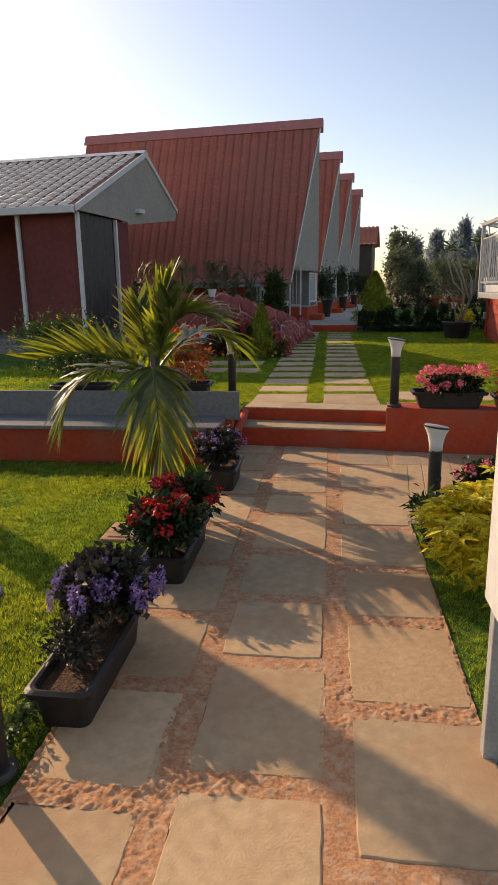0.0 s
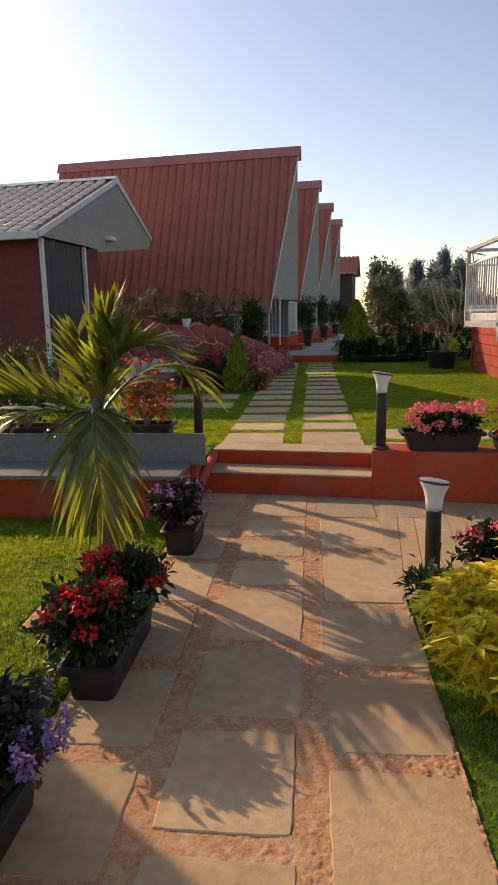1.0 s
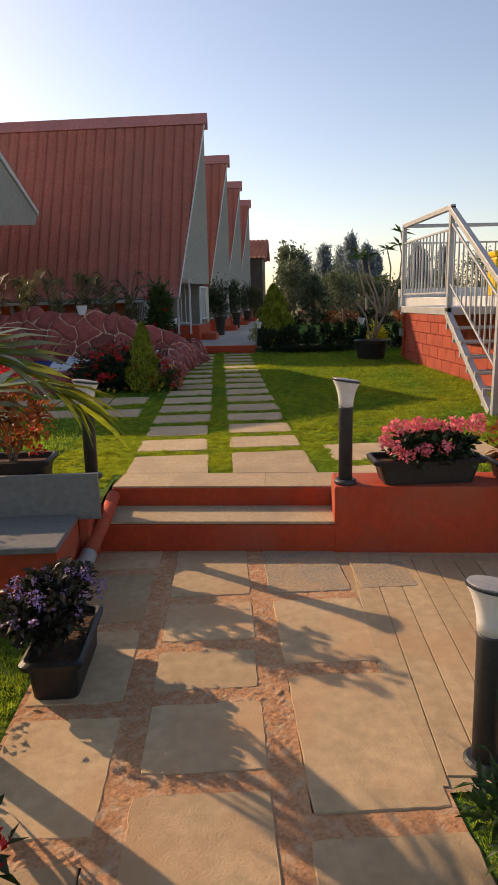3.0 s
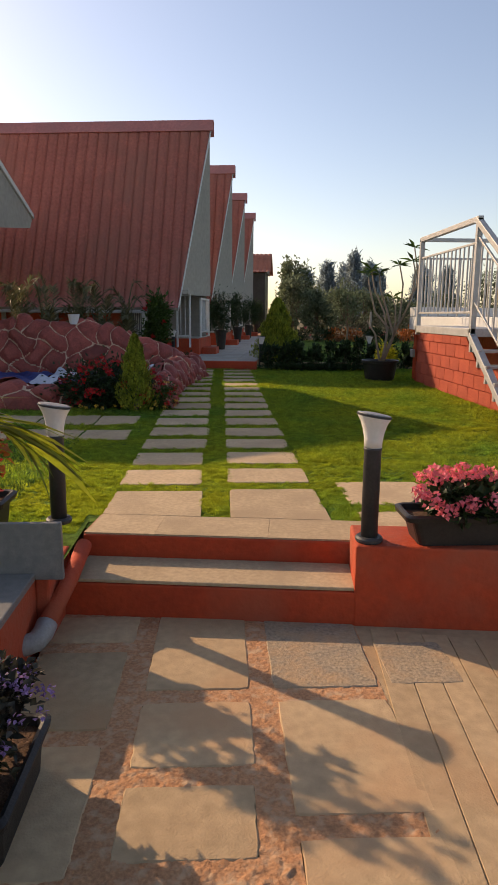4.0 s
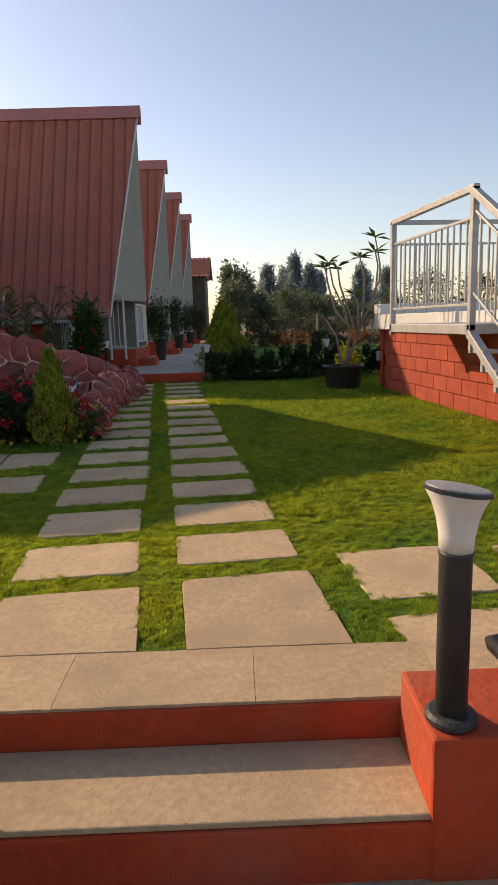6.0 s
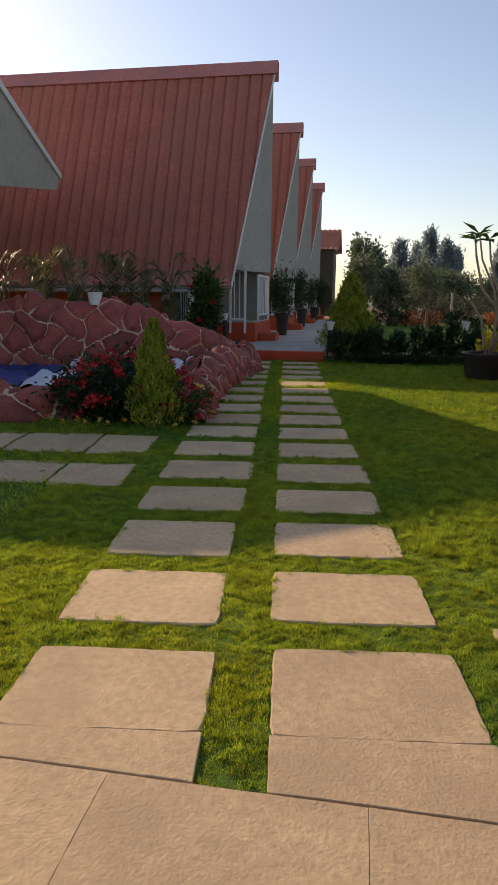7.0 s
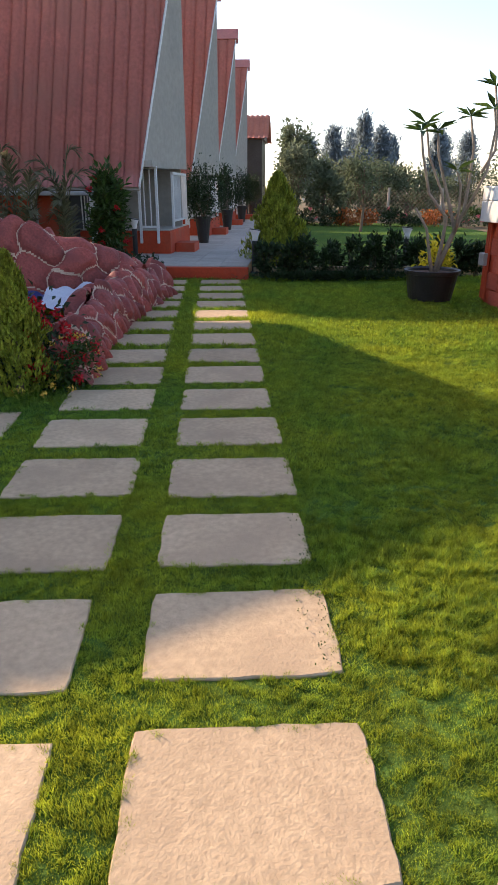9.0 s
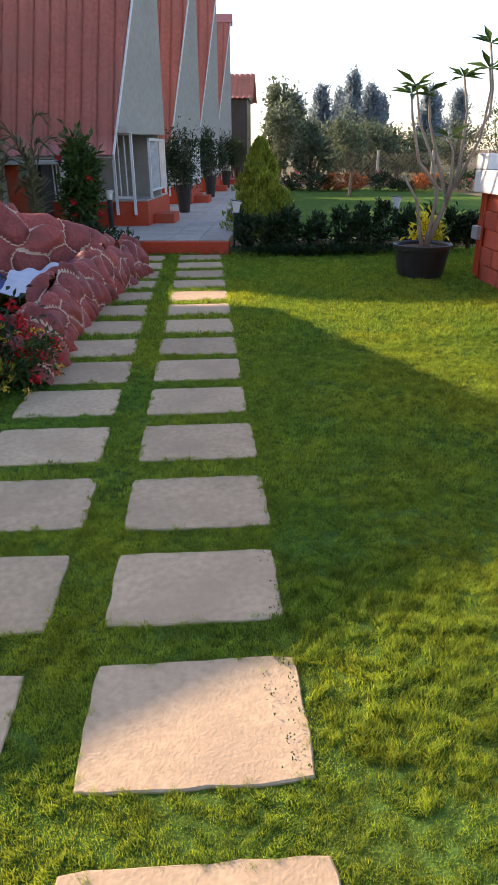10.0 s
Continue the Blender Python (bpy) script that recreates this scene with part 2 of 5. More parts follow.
def join(*vf):
    V, F, o = [], [], 0
    for v, f in vf:
        V.append(v)
        F.append(np.asarray(f) + o)
        o += len(v)
    return np.concatenate(V), np.concatenate(F)


def randdir(n, up=0.0):
    d = NPR.normal(size=(n, 3))
    d /= np.linalg.norm(d, axis=1, keepdims=True)
    d[:, 2] += up
    return d


def cloud(n, centre, radii, clumps=14, spread=0.32, hollow=0.55):
    """Points in clumps that fill an ellipsoid unevenly; also the clump centres."""
    c = randdir(clumps) * (hollow + (1 - hollow) * NPR.rand(clumps, 1) ** 0.5)
    k = NPR.randint(clumps, size=n)
    c *= 0.80
    p = c[k] + NPR.normal(size=(n, 3)) * spread * 0.8
    return np.asarray(centre) + p * np.asarray(radii), np.asarray(centre) + c * np.asarray(radii)


def leaves(centre, radii, n, length, width, clumps=14, spread=0.3, up=0.35):
    p, c = cloud(n, centre, radii, clumps, spread)
    out = (p - np.asarray(centre)) / np.asarray(radii)
    d = out * 0.7 + randdir(n, up) * 0.8
    return leaf_mesh(p, d, randdir(n, 1.2), length * (0.7 + 0.6 * NPR.rand(n)), width * (0.7 + 0.6 * NPR.rand(n))), c


def heads(centres, r, petals, size):
    """Rounded flower heads of small petals."""
    out = []
    for c in centres:
        d = randdir(petals, 0.45)
        d /= np.linalg.norm(d, axis=1, keepdims=True)
        p = np.asarray(c) + d * r * (0.75 + 0.25 * NPR.rand(petals, 1)) * np.array((1, 1, 0.75))
        out.append(leaf_mesh(p, randdir(petals) + d * 0.4, d, size, size * 0.75, 0.1))
    return join(*out)


def stems(base, tips, r=0.006, n=5):
    bm = bmesh.new()
    for t in tips:
        b = Vector(base) + Vector((RND.uniform(-1, 1), RND.uniform(-1, 1), 0)) * 0.03
        t = Vector(t)
        mid = (b + t) / 2 + Vector((RND.uniform(-1, 1), RND.uniform(-1, 1), 0.5)) * (t - b).length * 0.1
        tube(bm, [b, mid, t], [r, r * 0.7, r * 0.35], n)
    return bm


def sheet(x0, x1, y0, y1, nx, ny, height):
    xs, ys = np.linspace(x0, x1, nx + 1), np.linspace(y0, y1, ny + 1)
    X, Y = np.meshgrid(xs, ys)
    Z = height(X, Y)
    i = np.arange(nx * ny)
    a = (i // nx) * (nx + 1) + i % nx
    return np.stack([X, Y, Z], -1).reshape(-1, 3), np.stack([a, a + 1, a + nx + 2, a + nx + 1], 1)


# ---- levels ----
def pave_z(y):
    return -0.0125 * (y - 2.0)


def lawn_z(y):
    return 0.275 + 0.0125 * np.clip(np.asarray(y, float) - 8.5, 0, 9)


def wall_y(x):
    return 6.28 - 0.115 * (x - 0.75)


ROW = Matrix.Translation((-0.137, 20.73, 0)) @ Matrix.Rotation(radians(-7.0), 4, "Z")   # the row of cottages: x right, y along the row
EAST = Matrix.Translation((0.75, 6.28, 0)) @ Matrix.Rotation(radians(-6.5), 4, "Z")     # the steps and the low wall

# ---- ground ----
def ground_height(X, Y):
    low = -0.09 - 0.0125 * np.clip(Y - 2, -4, 5)
    high = np.asarray(lawn_z(Y)) - 0.05
    return np.where(Y > 6.9, high, low)


gy = np.concatenate([np.linspace(-300, -10, 8), np.linspace(-8, 6.88, 14), np.linspace(6.95, 40, 24), np.linspace(60, 1500, 10)])
gx = np.concatenate([np.linspace(-900, -20, 8), np.linspace(-12, 12, 13), np.linspace(20, 900, 8)])
GX, GY = np.meshgrid(gx, gy)
gi = np.arange((len(gx) - 1) * (len(gy) - 1))
ga = (gi // (len(gx) - 1)) * len(gx) + gi % (len(gx) - 1)
setting("ground", (np.stack([GX, GY, ground_height(GX, GY)], -1).reshape(-1, 3), np.stack([ga, ga + 1, ga + len(gx) + 1, ga + len(gx)], 1)), M_EARTH, "dry earth with thin turf around the gardens", "ground")


def rough(X, Y, s, a):
    return a * (np.sin(X * 3.1 * s + 1.7 * np.sin(Y * 2.3 * s)) * np.sin(Y * 2.7 * s + 1.3 * np.sin(X * 1.9 * s)) + 0.6 * np.sin(X * 8.3 * s + Y * 5.1 * s) * np.sin(Y * 9.1 * s - X * 3.0 * s))


def upper_lawn(X, Y):
    on_path = np.clip((np.abs(X - 0.05) - 0.75) / 0.25, 0.15, 1)
    return lawn_z(Y) - 0.014 + on_path * (rough(X, Y, 1.0, 0.005) + rough(X * 0.8, Y * 1.5, 2.7, 0.006))


def lower_lawn(X, Y):
    return pave_z(Y) - 0.015 + rough(X, Y, 1.0, 0.008)


setting("lawn_upper", sheet(-7, 9, 7.03, 34, 130, 240, upper_lawn), M_LAWN, "green mown garden lawn in sun and shade", "lawn", True)
setting("lawn_upper_left", sheet(-7, -0.72, 6.20, 7.03, 60, 8, upper_lawn), M_LAWN, "strip of lawn behind the bench", "lawn", True)
setting("lawn_upper_right", sheet(0.93, 9, 6.45, 7.03, 70, 6, upper_lawn), M_LAWN, "strip of lawn behind the low wall", "lawn", True)
setting("lawn_lower", sheet(-7, -0.75, -3, 5.70, 60, 80, lower_lawn), M_LAWN, "green lower lawn beside the paved walk", "lawn", True)
setting("lawn_verge", sheet(0.775, 3.2, -3, 4.22, 30, 70, lower_lawn), M_LAWN, "narrow grass verge beside the paved walk", "lawn", True)

# ---- lower paved walk ----
COLUMNS = ((-0.745, -0.342, (-0.6, 0.2, 0.95, 1.62, 2.22, 2.80, 3.42, 4.05, 4.72, 5.40, 6.08, 6.45)), (-0.242, 0.207, (-0.9, -0.2, 0.5, 1.1, 1.72, 2.42, 3.01, 3.62, 4.30, 4.78, 5.18, 5.66, 6.45)), (0.311, 0.765, (-0.8, 0.0, 0.75, 1.44, 2.14, 2.82, 3.42, 4.09, 4.94, 5.66, 6.45)))
GAP = 0.047


def cells(X, Y, size, seed):
    """Distance to the nearest of a jittered grid of points, in cell sizes, and that point's own random number."""
    gx, gy = np.floor(X / size), np.floor(Y / size)
    best, tone = np.full(X.shape, 9.0), np.zeros(X.shape)
    for dx in (-1, 0, 1):
        for dy in (-1, 0, 1):
            cx, cy = gx + dx, gy + dy
            h = np.sin(cx * 127.1 + cy * 311.7 + seed) * 43758.5453
            k = np.sin(cx * 269.5 + cy * 183.3 + seed) * 28001.8384
            h, k = h - np.floor(h), k - np.floor(k)
            d = np.hypot(X / size - cx - 0.15 - 0.7 * h, Y / size - cy - 0.15 - 0.7 * k)
            tone = np.where(d < best, h, tone)
            best = np.minimum(best, d)
    return best, tone


def pavement_height(X, Y):
    d, tone = cells(X + 0.006 * np.sin(Y * 90), Y + 0.006 * np.sin(X * 80), 0.026, 3.0)
    e, soft = cells(X, Y, 0.012, 8.0)
    bare = np.clip(0.75 + 0.8 * np.sin(X * 2.1 + 1.3 * np.sin(Y * 1.7)) * np.sin(Y * 2.6 + 0.8), 0.18, 1.0) * np.clip(1.45 - 0.2 * Y, 0.35, 1.0)
    return pave_z(Y) - 0.007 + bare * (np.clip(1 - d * 1.2, 0, 1) ** 0.5 * (0.003 + 0.014 * tone) + np.clip(0.7 - e, 0, 1) * 0.004)


def joints():
    V, F = sheet(-0.76, 0.77, -1.2, 6.5, 310, 1560, pavement_height)
    c = V[F].mean(1)
    under = np.zeros(len(F), bool)
    for x0, x1, ys in COLUMNS:
        for y0, y1 in zip(ys, ys[1:]):
            under |= (c[:, 0] > x0 + 0.010) & (c[:, 0] < x1 - 0.010) & (c[:, 1] > y0 + GAP + 0.010) & (c[:, 1] < y1 - GAP - 0.010)
    F = F[~under]
    ids, back = np.unique(F, return_inverse=True)
    return V[ids], back.reshape(-1, 4)


pavement = setting("pavement", joints(), M_RUBBLE, "walk of grey stone slabs in red rubble mortar", "pavement")
side_paving = setting("pavement_side", sheet(0.765, 4.5, 4.20, 6.6, 10, 10, lambda X, Y: pave_z(Y) - 0.006 + 0.0 * X), M_PAVE, "grey stone paving with long drain grooves", "pavement")

# ---- steps, landing, low walls ----
def slab_bm(x0, x1, y0, y1, z, thick=0.05, rag=0.004, seg=9, corner=0.008, soft=0.004):
    """A stone flag with wavering, softened edges."""
    pts = []
    for (ax, ay), (bx, by) in zip(((x0, y0), (x1, y0), (x1, y1), (x0, y1)), ((x1, y0), (x1, y1), (x0, y1), (x0, y0))):
        for k in range(seg):
            f = k / seg
            c = corner if k == 0 else 0
            px, py = ax + (bx - ax) * f, ay + (by - ay) * f
            cx, cy = (x0 + x1) / 2, (y0 + y1) / 2
            px += c * 0.5 * (1 if cx > px else -1) + RND.uniform(-rag, rag)
            py += c * 0.5 * (1 if cy > py else -1) + RND.uniform(-rag, rag)
            pts.append((px, py))
    cx, cy = (x0 + x1) / 2, (y0 + y1) / 2
    bm = bmesh.new()
    rings = []
    for inset, dz in ((0.0, -thick), (0.0, -soft), (soft, 0.0)):
        rings.append([bm.verts.new((px + inset * (1 if cx > px else -1), py + inset * (1 if cy > py else -1), z(py) + dz + RND.uniform(-0.001, 0.001))) for px, py in pts])
    n = len(pts)
    for a, b in zip(rings, rings[1:]):
        for k in range(n):
            bm.faces.new((a[k], a[(k + 1) % n], b[(k + 1) % n], b[k]))
    bm.faces.new(rings[-1])
    return bm


steps = setting("steps", boxes(((-1.50, 0.0, -0.2), (0.06, 0.42, 0.120)), ((-1.50, 0.34, -0.1), (0.06, 0.62, 0.266)), bevel=0.008, m=EAST), M_REDWALL, "two red painted steps with stone treads", "steps")
part("tread", boxes(((-1.47, 0.008, 0.122), (0.03, 0.338, 0.142)), bevel=0.005, m=EAST), M_SLAB, steps, "sandstone tread")
low_wall = setting("wall_low_right", boxes(((0.014, -0.005, -0.2), (5.0, 0.34, 0.372)), bevel=0.012, m=EAST), M_REDWALL, "low red painted retaining wall", "wall")
setting("wall_low_left", boxes(((-4.6, 5.66, -0.2), (-0.80, 6.40, 0.262)), ((-0.80, 6.16, -0.2), (-0.735, 6.60, 0.27)), bevel=0.01), M_REDWALL, "red painted base of a garden bench", "wall")
bench = thing("garden_bench", "grey granite bench on a red plastered base", "bench")
bm = boxes(((-4.6, 5.62, 0.264), (-0.79, 6.14, 0.30)), bevel=0.006)
part("seat", bm, M_GRANITE, bench)
part("backrest", boxes(((-4.6, 6.145, 0.264), (-0.66, 6.175, 0.545)), bevel=0.004), M_GRANITE, bench)
landing = setting("landing", boxes(((-1.50, 0.36, 0.1), (1.2, 0.695, 0.2732)), m=EAST), M_RUBBLE, "stone landing at the head of the steps", "landing")

# ---- kerb and walkway ----
walkway = setting("walkway", boxes(((-0.75, -3.62, 0.30), (1.42, 26, 0.525)), m=ROW), M_RUBBLE, "tiled walk along the row of cottages", "walkway")
setting("kerb", boxes(((-0.85, -3.75, 0.30), (1.45, -3.625, 0.542)), bevel=0.01, m=ROW), M_REDWALL, "red painted kerb at the end of the lawn", "kerb")


# ---- cottages ----
def ribbed(w, v0, z0, v1, z1, pitch, amp, rows, stepz, m, cut=0.0, prof=(0.0, 0.05, 0.16, 0.3, 0.45, 0.6, 0.75, 0.88), hgt=(-0.25, 0.05, 0.55, 0.9, 1.0, 0.9, 0.55, 0.1)):
    """A ribbed roof sheet that slopes from (v0, z0) down to (v1, z1), over x from -w to 0; cut narrows its foot at x = 0."""
    n = int(round(w / pitch))
    us = np.array([-w + (k + f) * w / n for k in range(n) for f in prof] + [0.0])
    hs = np.array([h for k in range(n) for h in hgt] + [0.0]) * amp
    d = np.array((v1 - v0, z1 - z0))
    L = np.linalg.norm(d)
    nrm = np.array((d[1], -d[0])) / L
    nrm = nrm if nrm[1] > 0 else -nrm
    V, q = [], []
    for r in range(rows):
        for f, s in ((r / rows, 0.0), ((r + 1) / rows, stepz)):
            h = hs + s
            q.append(np.stack([np.minimum(us, -cut * f), v0 + d[0] * f + nrm[0] * h, z0 + d[1] * f + nrm[1] * h], 1))
    V = np.concatenate(q)
    k = len(us)
    F = [(r * k + c, r * k + c + 1, (r + 1) * k + c + 1, (r + 1) * k + c) for r in range(len(q) - 1) for c in range(k - 1)]
    V = np.asarray([m @ Vector(v) for v in V])
    return V, F


def poly_prism(pts, axis_lo, axis_hi, m):
    """A prism whose outline pts (y, z) runs over x from axis_lo to axis_hi."""
    bm = bmesh.new()
    a = [bm.verts.new((axis_lo, y, z)) for y, z in pts]
    b = [bm.verts.new((axis_hi, y, z)) for y, z in pts]
    n = len(pts)
    bm.faces.new(a)
    bm.faces.new(b[::-1])
    for k in range(n):
        bm.faces.new((a[k], b[k], b[(k + 1) % n], a[(k + 1) % n]))
    bmesh.ops.recalc_face_normals(bm, faces=bm.faces)
    bmesh.ops.transform(bm, matrix=m, verts=bm.verts)
    return bm


I4 = Matrix.Identity(4)
W, FOOT, ZR, ZF, ZB, CUT = 7.57, -2.09, 6.22, 1.65, 0.5, 0.52


def skew(bm):
    """Draws the east end of a part back along the slanting verge."""
    for v in bm.verts:
        if v.co.x > -1.0:
            v.co.x -= CUT * min(1.0, max(0.0, v.co.y / FOOT))
    return bm


def cottage():
    h = thing("cottage", "cottage with a steep red ribbed roof and grey gable", "house", "row of cottages")
    part("roof", ribbed(W, 0.0, ZR, FOOT, ZF, 0.262, 0.045, 15, 0.008, I4, CUT, (0.0, 0.04, 0.10, 0.2, 0.35, 0.55, 0.62, 0.70, 0.80, 0.90), (-0.3, 0.25, 0.75, 0.95, 1.0, 0.95, 0.55, 0.50, 0.85, 0.5)), M_ROOF, h)
    part("eaves_rail", boxes(((-W, FOOT - 0.10, ZF - 0.12), (-1.25, FOOT - 0.035, ZF - 0.05)), bevel=0.012), M_GALV, h, "pale steel rail under the eaves")
    part("roof_deck", skew(poly_prism([(0.0, ZR - 0.03), (FOOT, ZF - 0.03), (FOOT + 0.06, ZF - 0.05), (0.0, ZR - 0.17)], -W + 0.01, -0.01, I4)), M_GREY_WALL, h, "grey underside of the roof")
    part("ridge_cap", poly_prism([(0.08, ZR - 0.28), (0.08, ZR + 0.07), (-0.05, ZR + 0.10), (-0.20, ZR - 0.19), (-0.17, ZR - 0.20), (-0.03, ZR + 0.06), (0.05, ZR + 0.03), (0.05, ZR - 0.28)], -W - 0.03, 0.06, I4), M_ROOF, h)
    part("edge_trim", skew(poly_prism([(-0.02, ZR + 0.0), (FOOT - 0.03, ZF + 0.03), (FOOT - 0.0, ZF - 0.02), (0.02, ZR - 0.05)], 0.002, 0.022, I4)), M_WHITE, h, "white edge trim")
    zt = lambda v: ZR - 0.19 + (ZR - ZF) / -FOOT * v
    part("gable_wall", skew(poly_prism([(-0.03, 1.99), (-0.03, zt(-0.03)), (-1.86, zt(-1.86)), (-1.86, 1.99)], -0.14, -0.03, I4)), M_GREY_WALL, h)
    part("rear_wall", boxes(((-W + 0.1, -0.10, ZB), (-0.15, -0.04, ZR - 0.42))), M_GREY_WALL, h)
    part("front_wall", boxes(((-W + 0.2, FOOT + 0.14, 0.3), (-1.92, FOOT + 0.24, 1.62))), M_REDWALL, h, "red painted front wall")
    part("side_wall", boxes(((-W + 0.1, -1.2, 0.3), (-W + 0.24, -0.18, 2.6))), M_GREY_WALL, h)
    part("verandah_beam", boxes(((-W, FOOT + 0.02, 1.53), (-1.3, FOOT + 0.12, 1.60)), bevel=0.01), M_GREY_WALL, h)
    for x in (-1.36, -2.4, -3.5, -4.8, -6.1, -7.4):
        part("verandah_post", boxes(((x - 0.045, FOOT + 0.03, 0.25), (x + 0.045, FOOT + 0.12, 1.53)), bevel=0.008), M_WHITE if x > -2 else M_GREY_WALL, h)
    # Near-black back of the porch; the recess's shade is put into its colour.
    part("porch_wall", boxes(((-1.9, -1.9, ZB), (-1.78, -0.18, 2.1))), M_DARK, h, "porch door darkened for the shaded recess")
    part("porch_lintel", boxes(((-1.78, -1.9, 1.98), (-0.31, -0.18, 2.08))), M_GREY_WALL, h)
    part("plinth", boxes(((-1.78, -1.55, 0.40), (-0.12, 0.6, 0.93)), bevel=0.012), M_REDWALL, h, "red painted plinth")
    part("porch_floor", boxes(((-1.78, -1.53, 0.934), (-0.14, 0.58, 0.95))), M_WALKTILE, h)
    part("porch_step", boxes(((-0.115, -1.15, 0.5), (0.25, -0.55, 0.70)), bevel=0.012), M_REDWALL, h, "red painted step")
    rail = part("railing", boxes(((-0.19, -0.95, 0.95), (-0.145, -0.905, 1.92)), ((-0.19, 0.50, 0.95), (-0.145, 0.545, 1.92)), ((-0.19, -0.95, 1.88), (-0.145, 0.545, 1.925)), ((-0.19, -0.93, 1.06), (-0.145, 0.52, 1.10)), bevel=0.004), M_WHITE, h)
    for k in range(13):
        y = -0.86 + k * 0.105
        part("baluster", boxes(((-0.178, y, 1.10), (-0.16, y + 0.018, 1.88))), M_WHITE, rail)
    gate = part("gate", boxes(((-0.66, -1.62, 0.72), (-0.615, -1.575, 2.0)), ((-0.35, -1.62, 0.72), (-0.305, -1.575, 1.96)), ((-0.66, -1.62, 1.955), (-0.305, -1.575, 2.0)), ((-0.64, -1.62, 0.98), (-0.32, -1.575, 1.02)), bevel=0.004), M_WHITE, h)
    for k in range(2):
        x = -0.56 + k * 0.11
        part("gate_bar", boxes(((x, -1.607, 1.02), (x + 0.016, -1.589, 1.955))), M_WHITE, gate)
    part("porch_window", boxes(((-1.77, -1.2, 1.0), (-1.75, -0.5, 1.9))), M_DARK, h)
    for k in range(8):
        y = -1.6 + k * 0.18
        part("window_bar", boxes(((-1.70, y, 0.95), (-1.68, y + 0.02, 1.98))), M_WHITE, h)
    return h


first = cottage()
first.matrix_basis = ROW
for k, (dx, dy) in enumerate(((0.66, 4.94), (1.25, 9.81), (1.86, 14.82))):
    copy_thing(first, Matrix.Translation((dx, dy, 0)) @ ROW)

# ---- garden hut ----
HUT = Matrix.Translation((-4.12, 15.73, 0)) @ Matrix.Rotation(radians(-7.0), 4, "Z")
hut = thing("garden_hut", "garden hut with a tiled sheet roof and red walls", "hut")
hut.matrix_basis = HUT
HZ, HN, HNZ, HF, HFZ, HW = 4.58, -3.49, 3.06, 2.0, 3.52, 8.0
part("roof", join(ribbed(HW, 0, HZ, HN, HNZ, 0.28, 0.008, 1, 0.0, I4), ribbed(HW, 0, HZ, HF, HFZ, 0.28, 0.008, 1, 0.0, I4)), M_TILEBED, hut, "brown bed between the tiles")


def tiles(w, v0, z0, v1, z1, pitch, courses):
    """Low rounded tiles in courses on a slope from (v0, z0) down to (v1, z1)."""
    d = np.array((v1 - v0, z1 - z0))
    nrm = np.array((d[1], -d[0])) / np.linalg.norm(d)
    nrm = nrm if nrm[1] > 0 else -nrm
    V, F = [], []
    for r in range(courses):
        for k in range(int(w / pitch)):
            x, o = -w + (k + 0.5) * pitch, len(V)
            for f, lift in (((r + 0.02) / courses, 0.010), ((r + 0.80) / courses, 0.026), ((r + 0.80) / courses, 0.0)):
                for e, h in ((-0.37, 0.0), (-0.26, 0.022), (0.0, 0.034), (0.26, 0.022), (0.37, 0.0)):
                    q = (0.0 if lift == 0.0 else h + lift) + RND.uniform(0, 0.002)
                    V.append((x + e * pitch, v0 + d[0] * f + nrm[0] * q, z0 + d[1] * f + nrm[1] * q))
            F += [(o + 5 * j + i, o + 5 * j + i + 1, o + 5 * j + i + 6, o + 5 * j + i + 5) for j in range(2) for i in range(4)]
    return V, F


part("roof_tiles", join(tiles(HW, 0, HZ, HN, HNZ, 0.28, 13), tiles(HW, 0, HZ, HF, HFZ, 0.28, 8)), M_HUTROOF, hut, "weathered roof tiles, paled for sun glint", stuff=True)
part("ceiling", poly_prism([(0, HZ - 0.03), (HN, HNZ - 0.03), (HN, HNZ - 0.09), (0, HZ - 0.1), (HF, HFZ - 0.09), (HF, HFZ - 0.03)], -HW, -0.07, I4), M_GREY_WALL, hut)
part("gable_panel", poly_prism([(0, HZ - 0.06), (HN, HNZ - 0.02), (HN + 0.05, HNZ - 0.06), (-1.6, 2.99), (-1.15, 2.97), (-1.12, 2.92), (HF - 0.15, HFZ - 0.25), (HF, HFZ - 0.02)], -0.06, -0.02, I4), M_GREY_WALL, hut, "pale grey gable panel")
part("barge_board", poly_prism([(0, HZ + 0.05), (HN - 0.03, HNZ + 0.03), (HN - 0.03, HNZ - 0.09), (0, HZ - 0.07), (HF, HFZ - 0.05), (HF, HFZ + 0.04)], -0.015, 0.02, I4), M_WHITE, hut, "white barge board")
part("gutter", boxes(((-HW, HN - 0.10, HNZ - 0.12), (-0.03, HN, HNZ + 0.02)), bevel=0.015), M_WHITE, hut, "white gutter")
part("ridge_cap", poly_prism([(-0.15, HZ), (0, HZ + 0.09), (0.15, HZ), (0, HZ + 0.03)], -HW, 0.02, I4), M_WHITE, hut)
for x, y, z in ((-0.10, -3.3, 2.98), (-1.4, -3.3, 2.98), (-2.9, -3.3, 2.98), (-4.4, -3.3, 2.98), (-0.10, -1.64, 2.98)):
    part("post", boxes(((x - 0.035, y - 0.035, 0.28), (x + 0.035, y + 0.035, z)), bevel=0.005), M_WHITE, hut)
part("front_wall", boxes(((-1.36, -3.24, 0.3), (-0.2, -3.12, 3.02))), M_RED_SHADED, hut, "red painted wall")
part("back_wall", boxes(((-HW, -1.2, 0.3), (-0.2, -1.06, 3.9))), M_RED_SHADED, hut)
